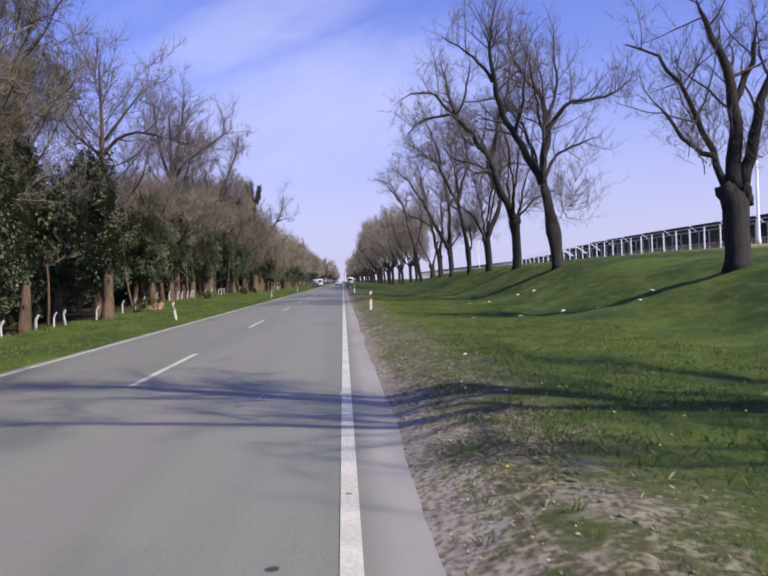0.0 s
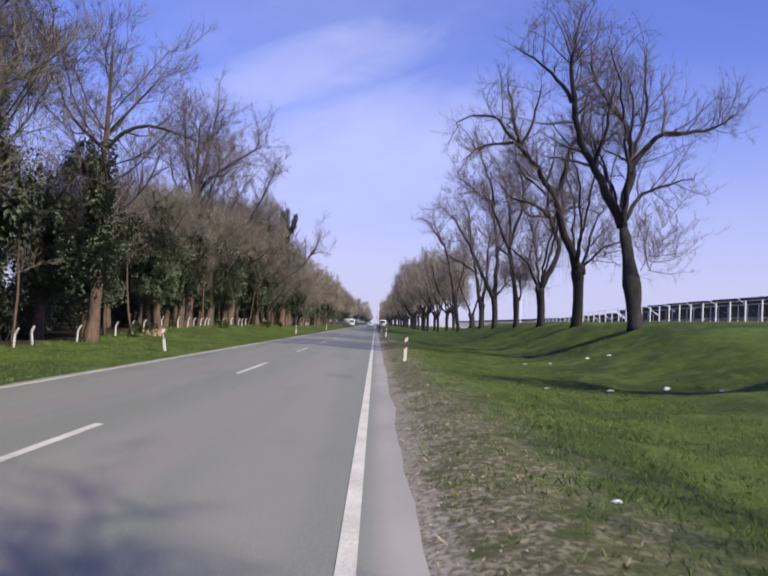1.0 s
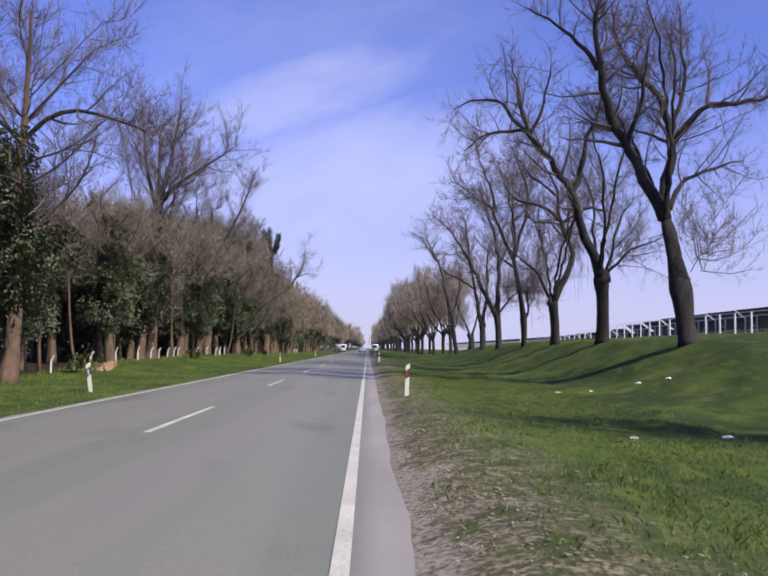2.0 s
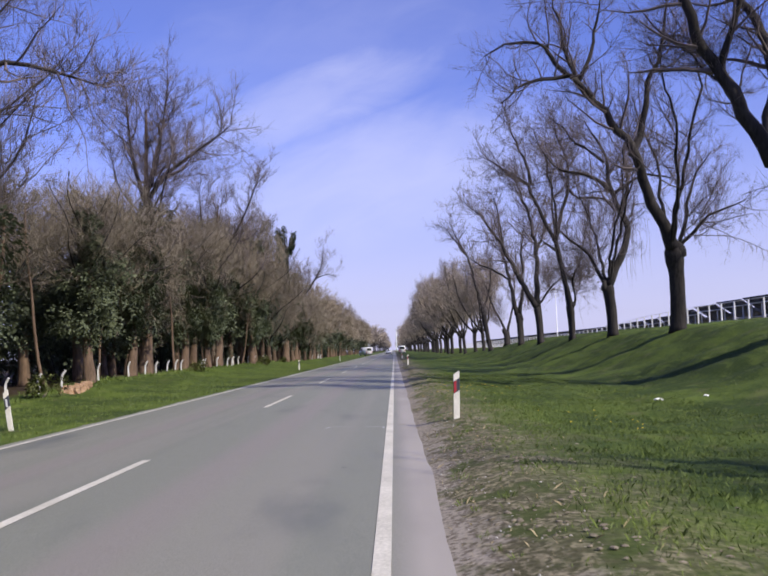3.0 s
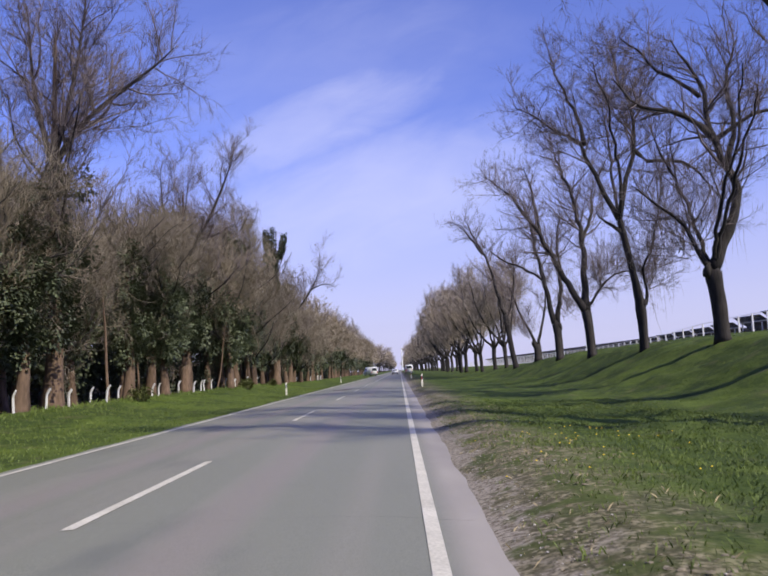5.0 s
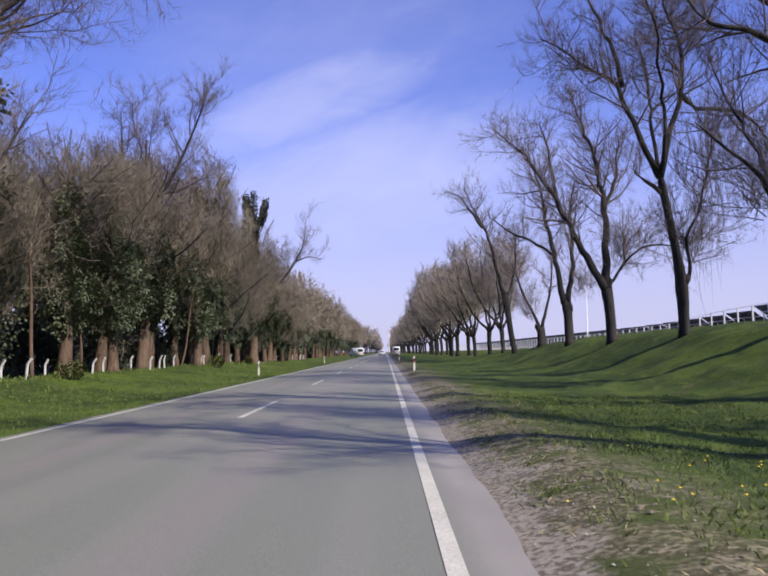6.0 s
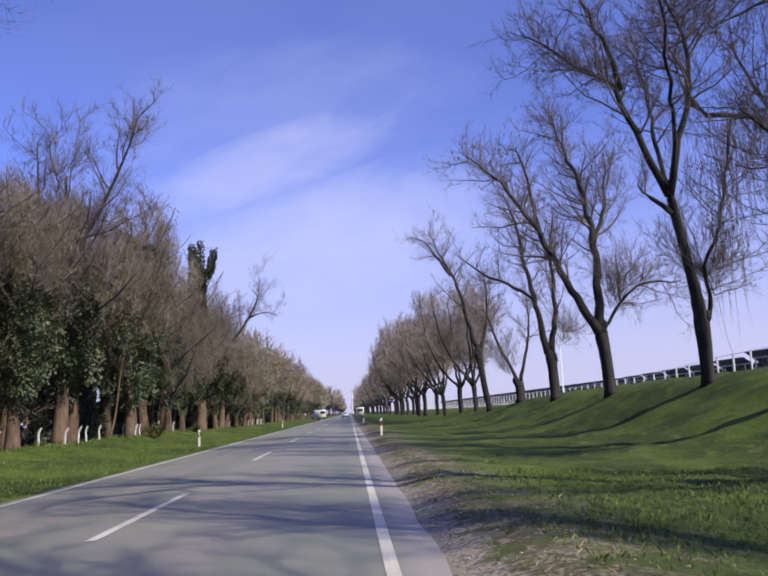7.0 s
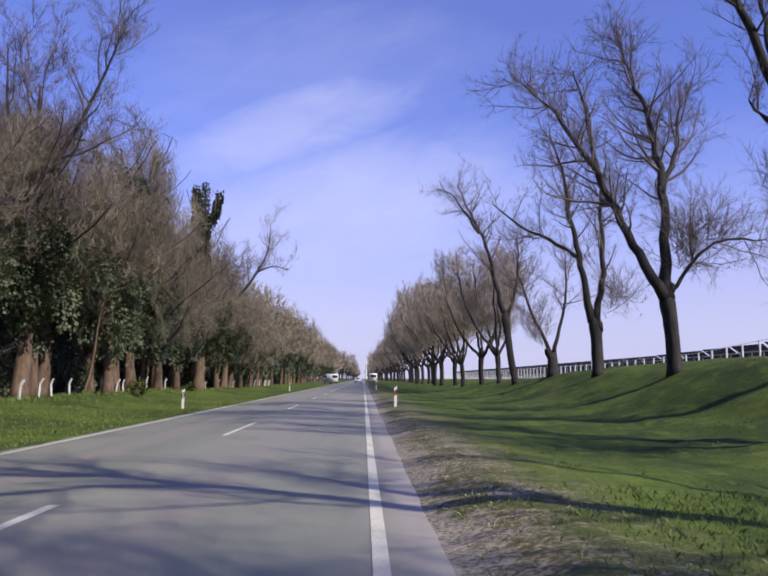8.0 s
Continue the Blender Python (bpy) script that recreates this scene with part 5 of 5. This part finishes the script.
def vehicle(name, x, y, turn, tall, label):
    """A white car or van, its rear towards the near end of the road."""
    z = road_z(x) if -6.7 < x < 0.5 else ground_z(x, y)
    t = thing(name, x, y, z, label, name)
    t.rotation_euler = (0, 0, radians(turn))
    if tall:
        body = [(-2.5, 0.35), (-2.5, 2.2), (-2.35, 2.4), (0.9, 2.4), (1.6, 1.45), (2.45, 1.2), (2.5, 0.35)]
        w, win = 1.95, (1.45, 0.75, 1.75)
    else:
        body = [(-2.0, 0.3), (-2.05, 0.95), (-1.7, 1.05), (-1.35, 1.47), (0.3, 1.5), (1.1, 1.0), (2.0, 0.85), (2.05, 0.3)]
        w, win = 1.75, (1.3, 0.36, 1.24)
    part("body", profile_body(body, w), M_CARWHITE, t, "white paint", True)
    part("rear_window", box(0, body[1][0] - 0.0 if tall else -1.545, win[2], win[0], 0.03, win[1], 0.01, None if tall else Matrix.Translation((0, -1.5, 1.24)) @ Matrix.Rotation(radians(-38), 4, "X") @ Matrix.Translation((0, 1.5, -1.24))), M_GLASS, t)
    for s in (-1, 1):
        part("side_window", box(s * (w / 2 + 0.002), 0.6 if tall else -0.3, 1.75 if tall else 1.24, 0.02, 1.0 if tall else 1.6, 0.5 if tall else 0.34, 0.005), M_GLASS, t)
        part("tail_lamp", box(s * (w / 2 - 0.16), body[0][0] - 0.02, 1.0 if tall else 0.78, 0.2, 0.05, 0.4 if tall else 0.16, 0.01), M_REDLAMP, t)
        for yy in (-1.45, 1.45):
            wheel(t, s * (w / 2 - 0.1), yy, 0.33)
    part("bumper", box(0, body[0][0] - 0.05, 0.45, w - 0.1, 0.14, 0.22, 0.03), M_BLACK, t)


vehicle("car", -1.6, 262.0, 0, False, "white car driving away in the near lane far ahead")
vehicle("van", 2.3, 252.0, 0, True, "white van parked on the grass verge far ahead")
vehicle("van", -8.3, 250.0, 28, True, "white van parked off the road before the wood")

# ---- litter, heap, stones ----
rng = np.random.default_rng(23)


def scrap(x, y, s, seed):
    bm = bmesh.new()
    bmesh.ops.create_icosphere(bm, subdivisions=2, radius=s)
    for v in bm.verts:
        v.co = Vector((v.co.x * 1.4, v.co.y, v.co.z * 0.5)) * (0.7 + 0.8 * noise.noise(v.co * (4 / s * 0.3) + Vector((seed, 0, 0))))
    me = bpy.data.meshes.new("litter")
    bm.to_mesh(me)
    bm.free()
    me.materials.append(M_LITTER)
    ob = new("litter", me)
    ob.location = (x, y, ground_z(x, y) + 0.3 * s)
    tagged(ob, "crumpled white litter lying in the grass", "litter", "scraps of litter")


for i, (x, y, s) in enumerate(((6.7, 40.2, 0.20), (7.6, 39.6, 0.10), (9.0, 39.0, 0.12), (9.6, 38.0, 0.12), (6.4, 27.0, 0.12), (8.2, 27.8, 0.16), (8.9, 26.0, 0.10), (10.4, 24.8, 0.12), (9.6, 23.8, 0.14), (4.6, 26.5, 0.10), (2.1, 12.5, 0.05), (1.9, 8.0, 0.04))):
    scrap(x, y, s * 0.65, i * 3.7)

M_OLIVE = material("olive_leaf", (0.07, 0.085, 0.025), (0.20, 0.21, 0.07), 1.5, 0.7, 0, 6.0, vary=0.4)
for seed, (x, y) in enumerate(((-12.2, 95.5), (-12.6, 97.0), (-12.5, 70.5), (-12.7, 110.0), (-12.4, 48.4))):
    g = np.random.default_rng(80 + seed)
    bush = thing("bush", x, y, ground_z(x, y) - 0.05, "low olive-green bush at the edge of the verge", "bush", "low bushes")
    for _ in range(6):
        s = Shape()
        s.stick(wander(g, np.zeros(3), unit(np.array((g.random() - 0.5, g.random() - 0.5, 0.7))), 0.5, 3, 0.2, 0.1), (0.012, 0.009, 0.006))
        part("stem", (s.v, s.f), M_TWIG_BROWN, bush)
    s = Shape()
    for _ in range(6):
        ivy_clump(g, s, np.array((g.normal(0, 0.3), g.normal(0, 0.5), 0.25 + 0.35 * g.random())), 0.28, 130, 0.09)
    tagged(part("foliage", (s.v, s.f), M_OLIVE, bush, "small olive leaves"), kind="stuff")

heap = thing("clay_heap", -12.4, 51.0, ground_z(-12.4, 51.0) - 0.1, "small heap of orange clay at the edge of the wood", "heap")
for i in range(9):
    bm = bmesh.new()
    r = rng.uniform(0.18, 0.4)
    bmesh.ops.create_icosphere(bm, subdivisions=2, radius=r)
    o = Vector((rng.uniform(-0.5, 0.5), rng.uniform(-0.9, 0.9), rng.uniform(0.0, 0.3)))
    for v in bm.verts:
        v.co = v.co * (0.8 + 0.5 * noise.noise(v.co * 4 + o)) + o
    part("clod", bm, M_CLAY, heap)

# ---- grass, straw and stones of the verges ----


def blades(name, count, xr, yr, hr, mat, label, seed, keep=None, width=0.008, bend=0.5):
    g = np.random.default_rng(seed)
    v, f = [], []
    for _ in range(count):
        x = g.uniform(*xr)
        # denser towards the near end of the stretch
        y = yr[0] + (yr[1] - yr[0]) * g.random() ** 1.25
        if keep and not keep(x, y, g):
            continue
        z = ground_z(x, y) - 0.01
        h = g.uniform(*hr) * (0.7 + 0.6 * (0.5 + noise.noise((x * 0.9, y * 0.9, 1))))
        a = g.uniform(0, 6.283)
        c, s = math.cos(a), math.sin(a)
        w = width * (1 + (y - yr[0]) * 0.015)
        lx, ly = bend * h * g.uniform(-1, 1), bend * h * g.uniform(-1, 1)
        i = len(v)
        v += [(x - w * c, y - w * s, z), (x + w * c, y + w * s, z), (x + 0.4 * lx + 0.7 * w * c, y + 0.4 * ly + 0.7 * w * s, z + 0.6 * h), (x + lx, y + ly, z + h * 0.95)]
        f += [(i, i + 1, i + 2), (i, i + 2, i + 3)]
    ob = new(name, mesh_of(name, v, f, mat))
    tagged(ob, label, "grass", kind="stuff")


def patchy(x, y, g):
    n = noise.noise((x * 0.7, y * 0.5, 3)) + 0.6 * noise.noise((x * 2.3, y * 1.9, 8))
    return g.random() < np.clip((x - 0.95) * 0.6 + 0.9 * n, 0.02, 1.0)


def clumped(x, y, g):
    return g.random() < 0.45 + 1.6 * noise.noise((x * 0.8, y * 0.55, 6))


blades("grass", 120000, (0.7, 7.0), (0.5, 62), (0.025, 0.075), M_BLADE, "uneven green grass on the verge", 41, patchy, 0.0035, 0.7)
blades("grass", 60000, (6.5, 14.5), (8, 110), (0.02, 0.055), M_BLADE, "green grass on the bank", 42, clumped, 0.005, 0.9)
blades("grass", 42000, (-13.5, -6.85), (10, 110), (0.03, 0.09), M_BLADE, "bright green grass before the wood", 43, None, 0.007, 0.7)
blades("grass", 9000, (-13.9, -12.3), (28, 130), (0.08, 0.24), M_BLADE, "taller grass along the crest before the wood", 45, clumped, 0.010, 0.6)
blades("dry_grass", 3500, (0.55, 3.0), (0.5, 65), (0.02, 0.07), M_STRAW, "dry straw lying on the bare verge", 44, lambda x, y, g: g.random() < 1.3 - 0.45 * x, 0.0022, 1.5)


def tufts(count):
    """Taller clumps of grass scattered over the near verge."""
    g = np.random.default_rng(61)
    v, f = [], []
    for _ in range(count):
        cx, cy = 0.75 + 4.2 * g.random() ** 1.5, 0.5 + 68 * g.random() ** 1.2
        size = g.uniform(0.025, 0.06)
        for _ in range(16):
            x, y = cx + g.normal(0, size * 0.5), cy + g.normal(0, size * 0.5)
            z, h, a = ground_z(x, y) - 0.01, size * g.uniform(0.7, 1.5), g.uniform(0, 6.283)
            w = 0.003
            lx, ly = 0.7 * (x - cx) + g.normal(0, 0.25) * h, 0.7 * (y - cy) + g.normal(0, 0.25) * h
            i = len(v)
            v += [(x - w * math.cos(a), y - w * math.sin(a), z), (x + w * math.cos(a), y + w * math.sin(a), z), (x + 0.4 * lx, y + 0.4 * ly + w, z + 0.6 * h), (x + lx, y + ly, z + h)]
            f += [(i, i + 1, i + 2), (i, i + 2, i + 3)]
    ob = new("grass_tufts", mesh_of("grass_tufts", v, f, M_BLADE))
    tagged(ob, "small tufts of fresh grass on the dry verge", "grass", kind="stuff")


tufts(700)


def pebbles(count):
    g = np.random.default_rng(47)
    v, f = [], []
    for _ in range(count):
        x = 0.58 + abs(g.normal(0, 0.45))
        y = 0.5 + 70 * g.random() ** 1.2
        r = 0.004 + 0.011 * g.random() ** 3
        z = ground_z(x, y) + r * 0.3
        i = len(v)
        for dx, dy, dz in ((1, 0, 0), (-1, 0, 0), (0, 1, 0), (0, -1, 0), (0, 0, 1), (0, 0, -1)):
            q = r * g.uniform(0.7, 1.3)
            v.append((x + dx * q, y + dy * q, z + dz * q * 0.7))
        f += [(i + a, i + b, i + c) for a, b, c in ((0, 2, 4), (2, 1, 4), (1, 3, 4), (3, 0, 4), (2, 0, 5), (1, 2, 5), (3, 1, 5), (0, 3, 5))]
    ob = new("pebbles", mesh_of("pebbles", v, f, M_STONE))
    tagged(ob, "pale pebbles scattered along the asphalt edge", "gravel", kind="stuff")


pebbles(2200)


def clods(count):
    """Small crumbs of soil and dead turf, in clusters on the bare verge."""
    g = np.random.default_rng(48)
    v, f = [], []
    while len(f) < 20 * count:
        x, y = 0.75 + abs(g.normal(0, 0.75)), 0.5 + 72 * g.random() ** 1.2
        if noise.noise((x * 1.2, y * 0.8, 12)) < 0.05:
            continue
        r = 0.006 + 0.018 * g.random() ** 2
        z = ground_z(x, y)
        i, n = len(v), 7
        for ring, h in ((1.0, -0.15), (0.75, 0.35)):
            for k in range(n):
                a, q = 6.283 * k / n, r * ring * g.uniform(0.7, 1.35)
                v.append((x + 1.3 * q * math.cos(a), y + q * math.sin(a), z + r * h * g.uniform(0.6, 1.2)))
        f += [(i + k, i + (k + 1) % n, i + n + (k + 1) % n, i + n + k) for k in range(n)]
        v.append((x, y, z + 0.5 * r))
        f += [(i + n + k, i + n + (k + 1) % n, i + 2 * n) for k in range(n)]
        f += [(i, i + 2, i + 1), (i, i + 3, i + 2), (i, i + 4, i + 3), (i, i + 5, i + 4), (i, i + 6, i + 5)]
    ob = new("soil_crumbs", mesh_of("soil_crumbs", v, f, M_SOIL))
    tagged(ob, "crumbs of brown soil and dead turf on the verge", "soil", kind="stuff")


M_SOIL = material("verge_soil", (0.080, 0.068, 0.044), (0.27, 0.23, 0.165), 3.0, 0.95, 0.5, 40.0, vary=0.6)
clods(3400)


def dandelions(count):
    g = np.random.default_rng(51)
    s = Shape()
    for _ in range(count):
        c = g.integers(5)
        x, y = ((2.4, 45.5), (1.9, 43.8), (3.2, 47.0), (2.3, 5.5), (4.0, 34.0))[c]
        x, y = x + g.normal(0, 0.6), y + g.normal(0, 1.5)
        z = ground_z(x, y) + g.uniform(0.05, 0.10)
        i = len(s.v)
        for k in range(7):
            a = 6.283 * k / 7
            s.v.append((x + 0.014 * math.cos(a), y + 0.014 * math.sin(a), z))
        s.v.append((x, y, z + 0.014))
        s.f += [(i + k, i + (k + 1) % 7, i + 7) for k in range(7)]
    ob = new("dandelions", mesh_of("dandelions", s.v, s.f, M_FLOWER))
    tagged(ob, "small yellow dandelion flowers in the verge grass", "flower", kind="stuff")


dandelions(60)
